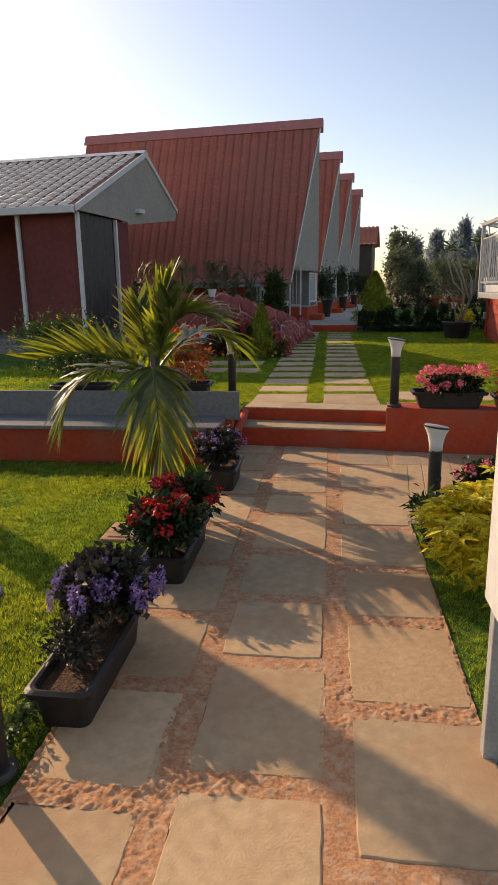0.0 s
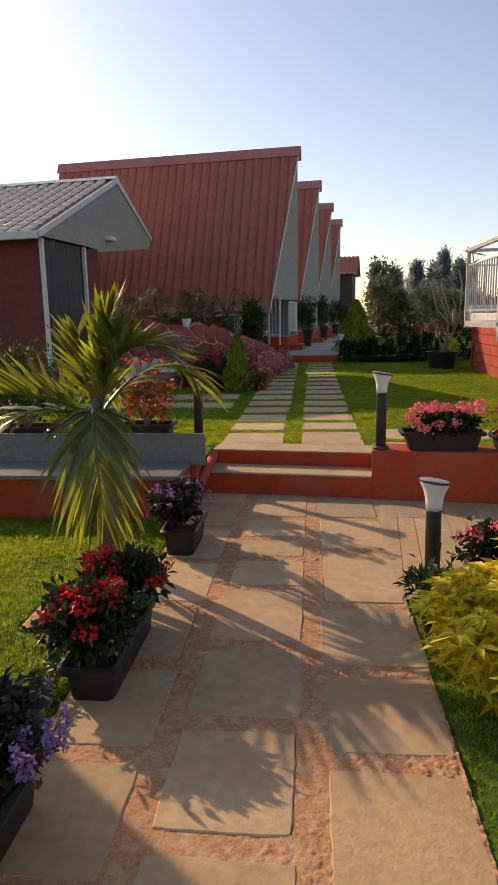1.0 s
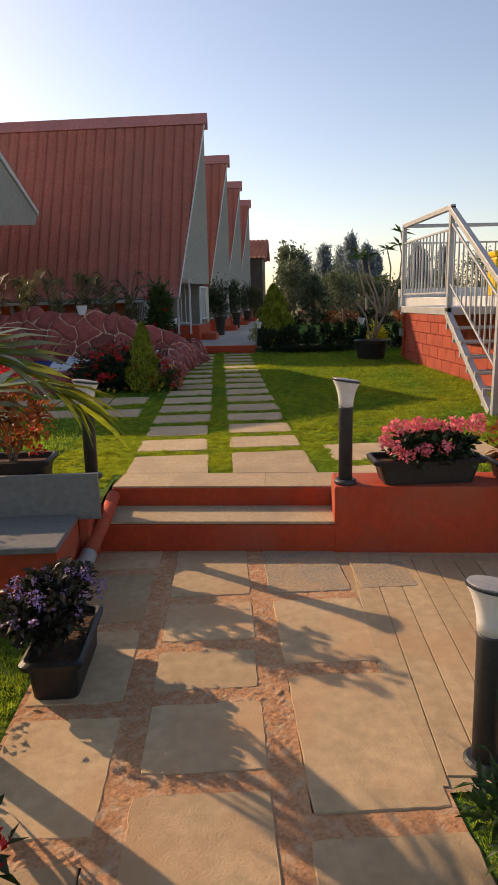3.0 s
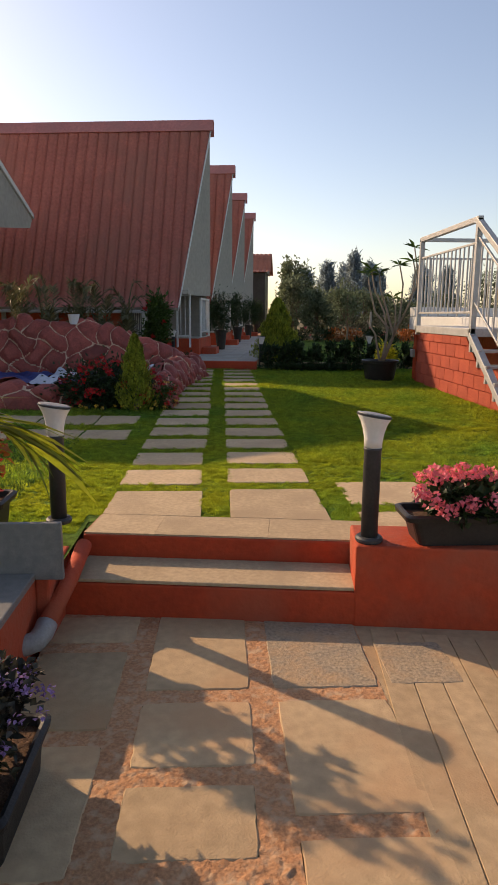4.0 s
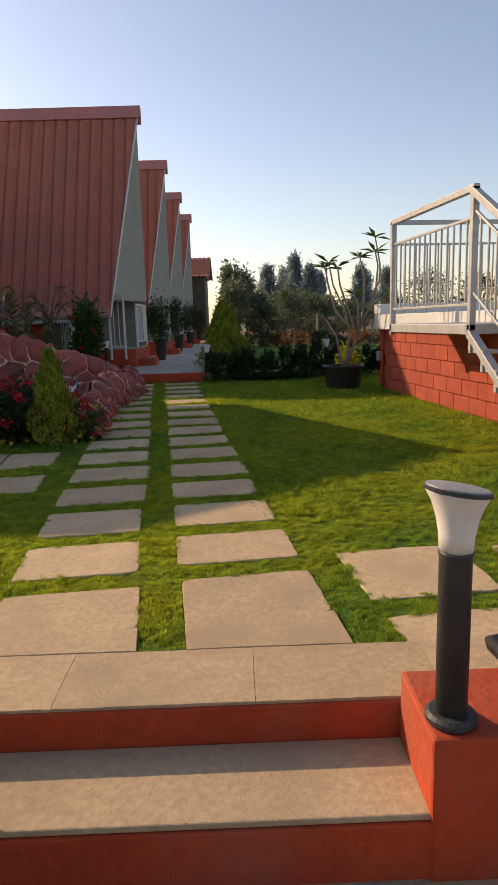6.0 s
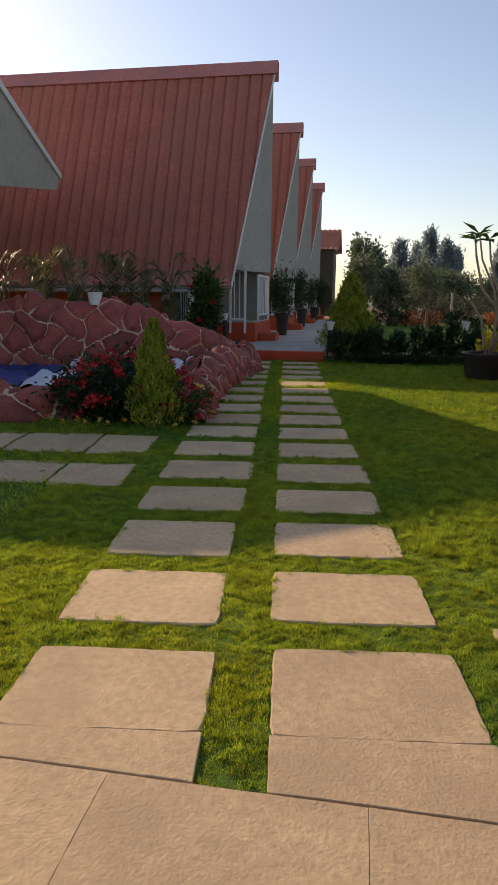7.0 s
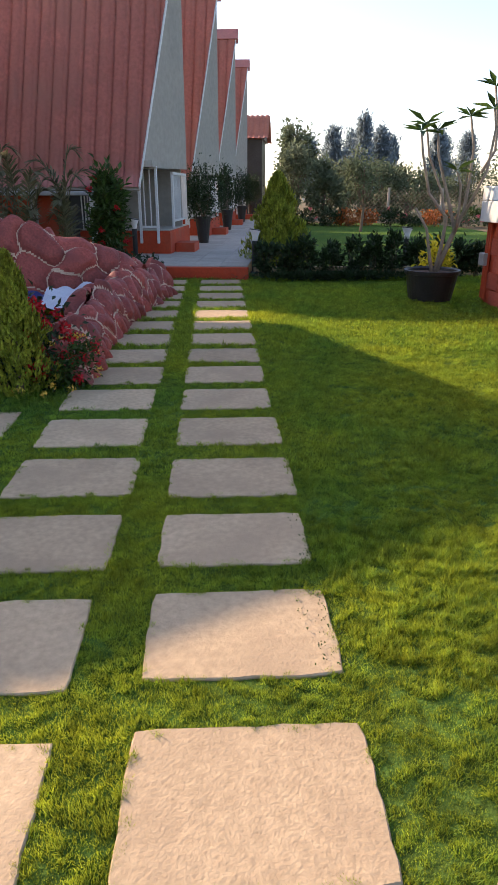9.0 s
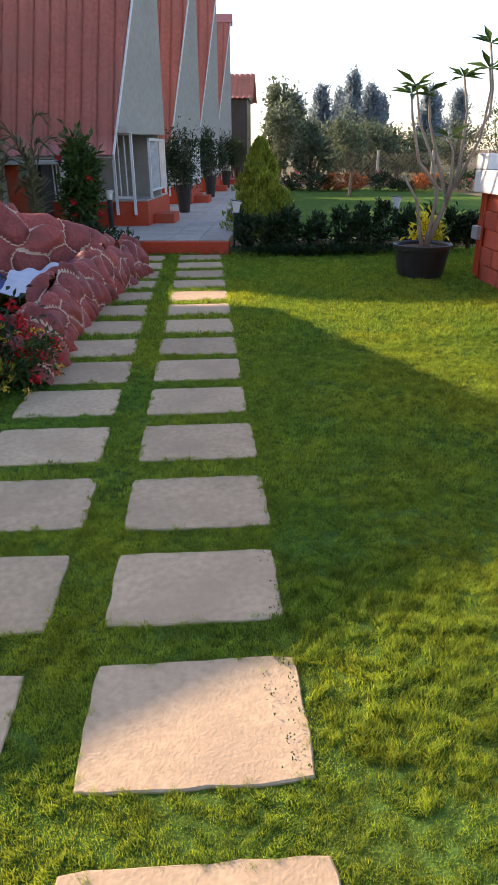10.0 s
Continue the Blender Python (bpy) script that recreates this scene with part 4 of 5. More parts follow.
def rock_wall(o, line, top, low, thick, cell, seed):
    """Irregular flat stones with raised pale pointing along a bent wall; line gives (x, y) of points, top their heights."""
    r = random.Random(seed)
    xs = np.array([p[0] for p in line])
    ys = np.array([p[1] for p in line])
    s = np.concatenate([[0], np.cumsum(np.hypot(np.diff(xs), np.diff(ys)))])
    L, tops = s[-1], np.array(top)
    nx, nz = int(L / 0.013), 84
    S, T = np.meshgrid(np.linspace(0, L, nx), np.linspace(0, 1, nz))
    X, Y, H = np.interp(S, s, xs), np.interp(S, s, ys), np.interp(S, s, tops) + 0.035 * np.sin(S * 5.1 + seed) + 0.025 * np.sin(S * 11.7 + seed)
    ang = T * math.pi * 0.5
    away, rise = thick * np.cos(ang), (H - low) * np.sin(ang)
    arc = np.concatenate([np.zeros((1, nx)), np.cumsum(np.hypot(np.diff(away, axis=0), np.diff(rise, axis=0)), 0)])
    dx, dy = np.gradient(np.interp(S[0], s, xs)), np.gradient(np.interp(S[0], s, ys))
    ln = np.hypot(dx, dy)
    nxv, nyv = dy / ln, -dx / ln
    cells = []
    for _ in range(int(12 * L * 1.3 / cell ** 2)):
        c = (r.uniform(0, L), r.uniform(0, 1.3))
        if all(math.hypot(c[0] - q[0], c[1] - q[1]) > 0.72 * cell for q in cells):
            cells.append(c)
    C = np.array(cells)
    A = np.stack([S, arc], -1)
    W2 = 0.05 * np.stack([np.sin(A[..., 1] * 13 + seed), np.sin(A[..., 0] * 11 + seed)], -1)
    D = np.linalg.norm((A + W2)[:, :, None, :] - C[None, None], axis=-1)
    k = np.argpartition(D, 1, axis=-1)[..., :2]
    d1 = np.take_along_axis(D, k[..., :1], -1)[..., 0]
    d2 = np.take_along_axis(D, k[..., 1:], -1)[..., 0]
    gap = d2 - d1
    tone = (C[k[..., 0], 0] * 7.3) % 1
    bulge = np.clip(gap / 0.12, 0, 1) ** 0.5 * 0.075 * (0.5 + tone)
    joint = gap < 0.0125
    bulge = np.where(joint, 0.034, bulge)
    f = T
    off = away + bulge * np.cos(ang)
    Z = low + rise + bulge * np.sin(ang)
    V = np.stack([X + nxv * off, Y + nyv * off, Z], -1).reshape(-1, 3)
    i = np.arange((nx - 1) * (nz - 1))
    a = (i // (nx - 1)) * nx + i % (nx - 1)
    F = np.stack([a, a + 1, a + nx + 1, a + nx], 1)
    jm = joint[:-1, :-1].ravel()
    owner = np.where(jm, -1, k[:-1, :-1, 0].ravel())
    for q in np.unique(owner[owner >= 0]):
        f = F[owner == q]
        ids, back = np.unique(f, return_inverse=True)
        if len(f):
            part("stone", (V[ids], back.reshape(-1, 4)), M_ROCK, o, smooth=True)
    part("pointing", (V, F[jm]), M_POINTING, o, "raised pale pointing", smooth=True)


rock_wall(pond, [(-4.2, 14.3), (-3.1, 14.45), (-2.2, 14.6), (-1.5, 14.8), (-0.95, 15.1), (-0.6, 15.6)], [1.25, 1.36, 1.33, 1.18, 0.92, 0.72], 0.3, 0.25, 0.33, 3)
arm = [(-0.80, 11.5), (-0.82, 12.3), (-0.79, 13.2), (-0.70, 14.2), (-0.55, 15.0), (-0.42, 15.65)]
arm_top = [0.42, 0.58, 0.66, 0.70, 0.72, 0.66]
rock_wall(pond, arm, arm_top, 0.28, 0.22, 0.21, 5)
rock_wall(pond, arm[::-1], arm_top[::-1], 0.28, 0.22, 0.21, 8)
rim = [(-4.4, 11.85), (-3.2, 11.75), (-2.4, 11.62), (-2.0, 11.75), (-1.6, 12.0)]
rim_top = [0.62, 0.60, 0.57, 0.50, 0.42]
rock_wall(pond, rim, rim_top, 0.28, 0.2, 0.34, 11)
rock_wall(pond, rim[::-1], rim_top[::-1], 0.28, 0.15, 0.34, 14)
part("core", tube(bmesh.new(), [(x, y, 0.42) for x, y in arm], [0.03, 0.05, 0.06, 0.06, 0.06, 0.05], 10), M_ROCK, pond)
cl = thing("draped_cloths", "white and blue cloths spread to dry on the pond wall", "cloth")


def cloth(x0, x1, y0, y1, z, m, seed, o):
    part("cloth", sheet(x0, x1, y0, y1, 24, 24, lambda X, Y: z + 0.05 * np.sin(X * 9 + seed) * np.sin(Y * 5 + seed) + 0.02 * np.sin(X * 23 + Y * 11)), m, o, smooth=True)


cloth(-1.36, -0.93, 13.0, 14.45, 0.62, M_CLOTH_W, 1, cl)
cloth(-2.15, -1.37, 12.2, 14.35, 0.56, M_CLOTH_B, 2, cl)
cloth(-2.62, -2.16, 12.0, 14.3, 0.56, M_CLOTH_W, 3, cl)
cloth(-4.0, -2.63, 12.1, 14.2, 0.54, M_CLOTH_B, 5, cl)
cloth(-0.925, -0.80, 13.9, 14.5, 0.63, M_CLOTH_B, 4, cl)
cup = thing("white_bucket", "small white plastic tub on the rock wall", "tub")
part("body", lathe(bmesh.new(), [(0.07, 0), (0.10, 0.16), (0.105, 0.17), (0.09, 0.17)], 16, Matrix.Translation((-2.42, 14.55, 1.33))), M_WHITE, cup)

# ---- flower bed: red flowers, small conifer ----
fb = thing("flower_bed", "dark bush full of red flowers beside the path", "shrub")
planting(fb, (-1.35, 11.75, 0.55), (0.62, 0.42, 0.36), 6500, 0.055, 0.03, M_LEAF_DARK, (-1.35, 11.75, 0.3), ((M_RED_FL, 85, 0.042, 24, 0.034, 0.3),), clumps=46)
planting(fb, (-0.72, 11.7, 0.42), (0.22, 0.30, 0.2), 1500, 0.04, 0.022, M_LEAF, (-0.72, 11.7, 0.3), ((M_RED_FL, 22, 0.036, 20, 0.03, 0.3), (M_YELLOW_FL, 18, 0.022, 14, 0.02, 0.2)), clumps=20)
yl = [(-1.9 + 0.11 * k + RND.uniform(-0.04, 0.04), 11.22 + RND.uniform(-0.08, 0.06), 0.36 + RND.uniform(-0.02, 0.05)) for k in range(13)]
blooms(fb, yl, 0.022, 16, 0.02, M_YELLOW_FL, "small yellow marigold")


def conifer(name, label, x, y, z, h, r, m, n=5200, size=0.045):
    o = thing(name, label, "conifer")
    part("trunk", tube(bmesh.new(), [(x, y, z), (x, y, z + h * 0.9)], [r * 0.13, r * 0.03], 7), M_BARK, o)
    f = NPR.rand(n) ** 0.75
    a = NPR.rand(n) * 6.283
    k = np.sin(a * 3 + f * 17 + x) * 0.24 + np.sin(a * 7 - f * 29) * 0.17
    rr = r * (1 - f) ** 0.72 * (0.55 + 0.52 * NPR.rand(n) + k) * np.clip(f * 9 + 0.45, 0, 1)
    P = np.stack([x + rr * np.cos(a), y + rr * np.sin(a), z + 0.03 + h * f * 0.97], 1)
    D = np.stack([np.cos(a) * 0.55, np.sin(a) * 0.55, np.full(n, 1.0)], 1) + NPR.normal(size=(n, 3)) * 0.25
    part("foliage", leaf_mesh(P, D, np.stack([np.cos(a), np.sin(a), np.zeros(n)], 1) + randdir(n) * 0.4, size * (0.7 + 0.6 * NPR.rand(n)), size * 0.45), m, o)


conifer("small_conifer", "small golden-green cypress in the flower bed", -0.98, 11.36, 0.28, 0.95, 0.24, M_LEAF_GOLD)
conifer("cypress", "bushy golden-green cypress by the walkway", 1.40, 18.2, 0.4, 1.45, 0.52, M_LEAF_GOLD, 8000, 0.08)

# ---- hedge and potted frangipani ----
hw = setting("wall_hedge", boxes(((0.95, 17.30, 0.3), (5.2, 17.42, 0.50)), bevel=0.01), M_SLAB, "low pale wall behind the hedge", "wall")
hx = 1.1
while hx < 4.4:
    o = thing("hedge_plant", "dark upright hedge plant at the lawn's edge", "shrub", "hedge plants")
    hh = RND.uniform(0.22, 0.32)
    vf, c = leaves((hx, 16.95, 0.40 + hh), (0.17, 0.16, hh), 560, 0.085, 0.036, 16, 0.25, 0.8)
    part("foliage", vf, M_LEAF_DARK, o)
    part("stem", stems((hx, 16.95, 0.36), c[:9], 0.008), M_BARK, o, stuff=True)
    hx += RND.uniform(0.25, 0.36)
vf, c = leaves((2.2, 16.62, 0.44), (1.35, 0.12, 0.05), 2600, 0.07, 0.02, 60, 0.2, 0.8)
tagged(part("hedge_edging", vf, M_LEAF_DARK, None, stuff=True), "low strappy plants in front of the hedge", "plants")

fp = thing("frangipani_pot", "bare-branched frangipani in a large black pot", "plant")
pz = float(lawn_z(15.05)) + 0.0
part("pot", lathe(bmesh.new(), [(0.26, 0.0), (0.315, 0.31), (0.335, 0.315), (0.34, 0.36), (0.325, 0.365), (0.30, 0.35), (0.29, 0.30)], 32, Matrix.Translation((3.03, 15.05, pz - 0.01))), M_PLASTIC, fp, smooth=False)
part("soil", lathe(bmesh.new(), [(0.295, 0.0), (0.2, 0.012)], 24, Matrix.Translation((3.03, 15.05, pz + 0.31))), M_SOIL, fp)
BR = (((0.03, 0), (0.08, 0.30), (0.10, 0.64), (-0.15, 0.91), (-0.28, 1.35), (-0.32, 1.57)), ((0.10, 0.40), (0.11, 0.55), (0.04, 0.91), (-0.15, 1.32), (-0.21, 1.66)), ((0.06, 0.1), (0.23, 0.5), (0.06, 1.04), (-0.03, 1.32), (-0.06, 1.6)),
      ((0.05, 0), (0.18, 0.35), (0.32, 0.71), (0.35, 1.03), (0.37, 1.41), (0.30, 1.74)), ((0.30, 0.66), (0.51, 1.16), (0.54, 1.6), (0.49, 1.8)), ((0.50, 1.14), (0.64, 1.38), (0.65, 1.63), (0.58, 2.06)), ((0.22, 0.45), (0.24, 0.71), (0.22, 1.0), (0.15, 1.16)), ((0.0, 0.0), (-0.04, 0.15), (-0.12, 0.51), (-0.28, 0.75)))
PL, DL = [], []
for k, b in enumerate(BR):
    dy = RND.uniform(-0.15, 0.15)
    z0 = b[0][1]
    pts = [(3.03 + x, 15.05 + dy * max(0, z - 0.3) * 0.8, pz + 0.31 + z) for x, z in b]
    r0 = 0.027 if z0 < 0.2 else 0.019
    part("branch", tube(bmesh.new(), pts, [r0 - (r0 - 0.012) * i / (len(pts) - 1) for i in range(len(pts))], 8), M_BARK_PALE, fp, smooth=True)
    if k < 7:
        for j in range(9):
            a = j * 0.72 + RND.uniform(0, 0.4)
            PL.append(pts[-1])
            DL.append((math.cos(a), math.sin(a), RND.uniform(-0.15, 0.9)))
part("foliage", leaf_mesh(PL, DL, np.tile((0, 0.2, 1.0), (len(PL), 1)) + randdir(len(PL)) * 0.3, 0.26 * (0.7 + 0.5 * NPR.rand(len(PL))), 0.07, 0.12), M_LEAF, fp)
cn = thing("yellow_croton", "yellow-leaved croton behind the large pot", "shrub")
planting(cn, (3.35, 15.9, 0.75), (0.2, 0.2, 0.25), 300, 0.11, 0.05, M_LEAF_YELLOW, (3.35, 15.9, 0.36), clumps=12)

# ---- shrubs before the cottages ----
def shrub(label, c, r, n, size, m, base, flowers=(), clumps=24, cat="shrub", name="shrub", spread=0.28):
    o = thing(name, label, cat)
    planting(o, c, r, n, size, size * 0.45, m, base, flowers, clumps, spread)
    return o


shrub("broad dark shrub with a few red blooms by the porch", (-1.36, 18.0, 1.12), (0.30, 0.3, 0.72), 2200, 0.12, M_LEAF, (-1.36, 18.0, 0.45), ((M_RED_FL, 9, 0.035, 26, 0.05, 0),), 30)
shrub("low dark shrub at the corner of the walkway", (-1.12, 17.4, 0.56), (0.36, 0.3, 0.17), 1300, 0.08, M_LEAF_DARK, (-1.12, 17.4, 0.36))
shrub("straggly rose bush beside the kerb", (-0.62, 16.55, 0.55), (0.25, 0.3, 0.2), 500, 0.06, M_LEAF_DARK, (-0.62, 16.6, 0.36))
for x, y in ((-1.95, 17.6), (-2.45, 17.2), (-2.95, 17.5), (-3.5, 17.1), (-4.2, 17.4), (-4.9, 17.0), (-5.6, 17.3), (-6.4, 17.0)):
    o = thing("cane_palm", "thin dusty cane palm before the verandah", "palm tree", "cane palms before the verandah")
    for k in range(9):
        a, r, h = RND.uniform(0, 6.28), RND.uniform(0.15, 0.55), RND.uniform(0.9, 1.85)
        base = Vector((x + RND.uniform(-.12, .12), y + RND.uniform(-.1, .1), 0.36))
        frond(o, base, base + Vector((0.25 * r * math.cos(a), 0.25 * r * math.sin(a), h * 1.15)), base + Vector((r * math.cos(a), r * math.sin(a), h)), 20, 0.24, 0.03, 0.35, M_LEAF_CANE)
for k in range(4):
    m = ROW @ Matrix.Translation((0.10, 1.1 + 4.95 * k, 0.54))
    o = thing("potted_shrub", "dark rounded shrub in a tall tapered black pot", "plant", "potted shrubs along the cottages")
    part("pot", lathe(bmesh.new(), [(0.11, 0), (0.17, 0.5), (0.18, 0.5), (0.18, 0.54), (0.15, 0.54), (0.15, 0.5)], 18, m), M_PLASTIC, o)
    c = m @ Vector((0, 0, 1.05))
    planting(o, c, (0.40, 0.40, 0.58), 2800, 0.07, 0.03, M_LEAF_DARK, m @ Vector((0, 0, 0.5)), clumps=26)

# ---- distance: kiosk, far beds, fence, trees ----
ks = thing("far_kiosk", "small pavilion with a red sheet roof beyond the cottages", "pavilion")
ks.matrix_basis = Matrix.Translation((3.1, 42, 0)) @ Matrix.Rotation(radians(-7), 4, "Z")
part("roof", join(ribbed(3.2, 0, 5.0, -2.0, 3.85, 0.24, 0.04, 6, 0.02, I4), ribbed(3.2, 0, 5.0, 2.0, 3.85, 0.24, 0.04, 6, 0.02, I4)), M_TERRA, ks)
# Near-black gable and block stand in for the shade below the roof.
part("gable", poly_prism([(0, 4.92), (-1.8, 3.85), (1.8, 3.85)], -0.3, -0.2, I4), M_DARK, ks)
part("body", boxes(((-3.0, -1.6, 0.3), (-0.3, 1.6, 3.85))), M_DARK, ks, "dark block for the shade under the roof")


def tree(label, x, y, z, h, r, m, n=2600, size=0.3, trunk=0.3, name="tree", slim=False):
    o = thing(name, label, "tree")
    part("trunk", tube(bmesh.new(), [(x, y, z - 0.2), (x + RND.uniform(-.1, .1), y, z + h * 0.4), (x + RND.uniform(-.2, .2), y, z + h * 0.92)], [h * 0.022, h * 0.016, h * 0.004], 8), M_BARK, o)
    if slim:
        V = []
        bm = bmesh.new()
        for k in range(64):
            f = trunk + (1 - trunk) * (k + RND.uniform(-1.5, 1.5)) / 64
            rr = r * (1.06 - f) * RND.uniform(0.45, 1.15)
            a = k * 2.4 + RND.uniform(-0.6, 0.6)
            tip = np.array((x + rr * math.cos(a), y + rr * math.sin(a), z + h * f + rr * RND.uniform(0.3, 0.9)))
            b = np.array((x, y, z + h * f - rr * 0.1))
            tube(bm, [b, tip], [h * 0.004, h * 0.001], 4)
            q = int(n / 64)
            t = NPR.rand(q, 1) ** 0.6
            p = b + (tip - b) * t + NPR.normal(size=(q, 3)) * np.array((0.17, 0.17, 0.22)) * r * 0.6
            V.append(leaf_mesh(p, randdir(q, 0.8), randdir(q), size * (0.6 + 0.8 * NPR.rand(q)), size * 0.28))
        part("branchwork", bm, M_BARK, o)
        part("crown", join(*V), m, o)
    else:
        vf, c = leaves((x, y, z + h * (0.5 + trunk / 2)), (r, r, h * (0.5 - trunk / 2)), n, size, size * 0.5, 34, 0.2)
        part("crown", vf, m, o)
        part("branchwork", stems((x, y, z + h * trunk * 0.8), c[:16], h * 0.009), M_BARK, o)


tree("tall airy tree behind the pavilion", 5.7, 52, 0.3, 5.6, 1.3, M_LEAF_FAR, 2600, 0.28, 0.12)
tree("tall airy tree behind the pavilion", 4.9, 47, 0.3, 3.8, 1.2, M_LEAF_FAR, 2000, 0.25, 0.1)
# Far casuarinas; their foliage colour carries the haze.
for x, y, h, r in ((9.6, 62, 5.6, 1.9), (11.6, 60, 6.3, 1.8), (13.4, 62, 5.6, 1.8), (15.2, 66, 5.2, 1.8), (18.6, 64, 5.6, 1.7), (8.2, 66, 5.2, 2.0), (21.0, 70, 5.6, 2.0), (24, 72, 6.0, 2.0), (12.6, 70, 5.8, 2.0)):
    tree("tall casuarina beyond the fence, tinted blue by haze", x, y, 0.2, h, r, M_LEAF_PINE, 3400, 0.42, 0.18, "casuarina", True)
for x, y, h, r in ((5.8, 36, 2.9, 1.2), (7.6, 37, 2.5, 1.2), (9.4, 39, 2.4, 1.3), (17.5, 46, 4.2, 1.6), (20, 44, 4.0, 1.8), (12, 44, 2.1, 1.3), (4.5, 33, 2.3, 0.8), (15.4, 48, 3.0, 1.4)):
    tree("loose garden tree at the boundary, greyed by haze", x, y, 0.3, h, r, M_LEAF_FAR, 1700, 0.2, 0.12)
o = thing("garden_tree", "slender young tree on the far lawn", "tree")
part("trunk", tube(bmesh.new(), [(5.0, 28.5, 0.35), (5.05, 28.5, 1.2), (5.0, 28.5, 2.3)], [0.05, 0.04, 0.015], 8), M_BARK, o)
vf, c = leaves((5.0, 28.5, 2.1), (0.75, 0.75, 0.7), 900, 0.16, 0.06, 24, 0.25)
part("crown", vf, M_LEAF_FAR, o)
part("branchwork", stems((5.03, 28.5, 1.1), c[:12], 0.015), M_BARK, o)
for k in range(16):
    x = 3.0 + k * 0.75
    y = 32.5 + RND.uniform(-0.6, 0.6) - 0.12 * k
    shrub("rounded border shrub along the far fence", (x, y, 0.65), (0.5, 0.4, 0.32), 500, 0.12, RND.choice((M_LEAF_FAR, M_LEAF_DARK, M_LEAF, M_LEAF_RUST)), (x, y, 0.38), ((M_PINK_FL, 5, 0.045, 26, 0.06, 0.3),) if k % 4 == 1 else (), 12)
fence = thing("wire_fence", "rusty chain-link fence round the far lawn", "fence")
fy = lambda x: 33.6 - 0.12 * (x - 3)
bm = bmesh.new()
for k in range(90):
    x = 5 + k * 0.16
    for s in (1, -1):
        a = (x, fy(x), 0.4 if s > 0 else 1.6)
        b = (x + 1.2, fy(x + 1.2), 1.6 if s > 0 else 0.4)
        tube(bm, [a, b], 0.006, 3, False)
part("mesh", bm, M_BRASS_MESH, fence)
for k in range(9):
    x = 5 + k * 2.0
    part("post", boxes(((x - 0.04, fy(x) - 0.04, 0.3), (x + 0.04, fy(x) + 0.04, 1.7))), M_GREY_WALL, fence)

# ---- signboard, pipe, terrace things ----
sg = thing("signboard", "white board on a grey steel frame beside the walk", "signboard")
part("board", boxes(((0.715, 0.55, 0.56), (0.735, 1.97, 2.3)), bevel=0.003), M_WHITE, sg)
for y in (1.94, 0.6):
    part("leg", boxes(((0.736, y - 0.02, -0.03), (0.79, y + 0.03, 2.3)), bevel=0.004), M_GALV, sg)
pp = thing("drain_pipe", "red painted drain pipe with a bare grey elbow", "pipe")
part("pipe", tube(bmesh.new(), [(-0.66, 6.62, 0.265), (-0.68, 6.35, 0.18), (-0.73, 6.08, 0.075)], 0.042, 14), M_REDWALL, pp, smooth=True)
part("elbow", tube(bmesh.new(), [(-0.73, 6.08, 0.075), (-0.738, 6.03, 0.05), (-0.76, 5.99, 0.03), (-0.80, 5.97, 0.025), (-0.89, 5.95, 0.025)], 0.05, 14), M_PVC, pp, smooth=True)
for x in (4.25, 4.75):
    o = thing("yellow_bin", "yellow plastic bin on the terrace", "bin")
    part("body", boxes(((x - 0.16, 11.9, 1.504), (x + 0.16, 12.2, 2.05)), bevel=0.03), M_YELLOW, o)
    part("lid", boxes(((x - 0.17, 11.89, 2.052), (x + 0.17, 12.21, 2.14)), bevel=0.03), M_YELLOW, o)
cd = thing("cable_conduit", "red painted conduits with a grey box on the terrace corner", "conduit")
for k in range(3):
    part("tube", tube(bmesh.new(), [(3.59, 14.84 - 0.05 * k, 0.4), (3.59, 14.84 - 0.05 * k, 1.26)], 0.014, 6), M_REDWALL, cd)
part("box", boxes(((3.53, 14.74, 0.78), (3.60, 14.9, 0.92)), bevel=0.01), M_PVC, cd)

# ---- stones of the garden path ----
path = setting("path_bed", sheet(-0.72, 0.80, 6.93, 16.98, 4, 60, lambda X, Y: lawn_z(Y) - 0.02), M_LAWN, "garden path of stone flags set in grass", "path")


def flag(x0, x1, y0, y1, parent, z=lawn_z, m=M_SLAB, lift=-0.004, name="flagstone", rag=0.008):
    part(name, slab_bm(x0 + RND.uniform(-0.012, 0.012), x1 + RND.uniform(-0.012, 0.012), y0, y1, lambda y: float(z(y)) + lift, rag=rag), m, parent)


def head_edge(x):
    return 7.076 - 0.114 * (x + 0.032)


EAST_ROW = [(0.148, 0.764, 7.267, 7.73), (0.137, 0.758, 7.915, 8.363), (0.139, 0.751, 8.546, 8.98), (0.138, 0.735, 9.15, 9.562), (0.136, 0.747, 9.733, 10.178), (0.136, 0.740, 10.368, 10.808), (0.135, 0.726, 10.977, 11.406), (0.131, 0.725, 11.566, 12.006)]
WEST_ROW = [(-0.655, -0.038, 7.267, 7.69), (-0.665, -0.058, 7.872, 8.333), (-0.66, -0.068, 8.512, 8.962), (-0.655, -0.049, 9.14, 9.578), (-0.65, -0.034, 9.764, 10.211), (-0.655, -0.05, 10.377, 10.819), (-0.655, -0.056, 10.994, 11.423), (-0.655, -0.043, 11.559, 12.004)]
for k in range(8):
    y = 12.135 + 0.605 * k
    EAST_ROW.append((0.128, 0.730, y, y + 0.448))
    WEST_ROW.append((-0.655, -0.05, y + 0.01, y + 0.452))
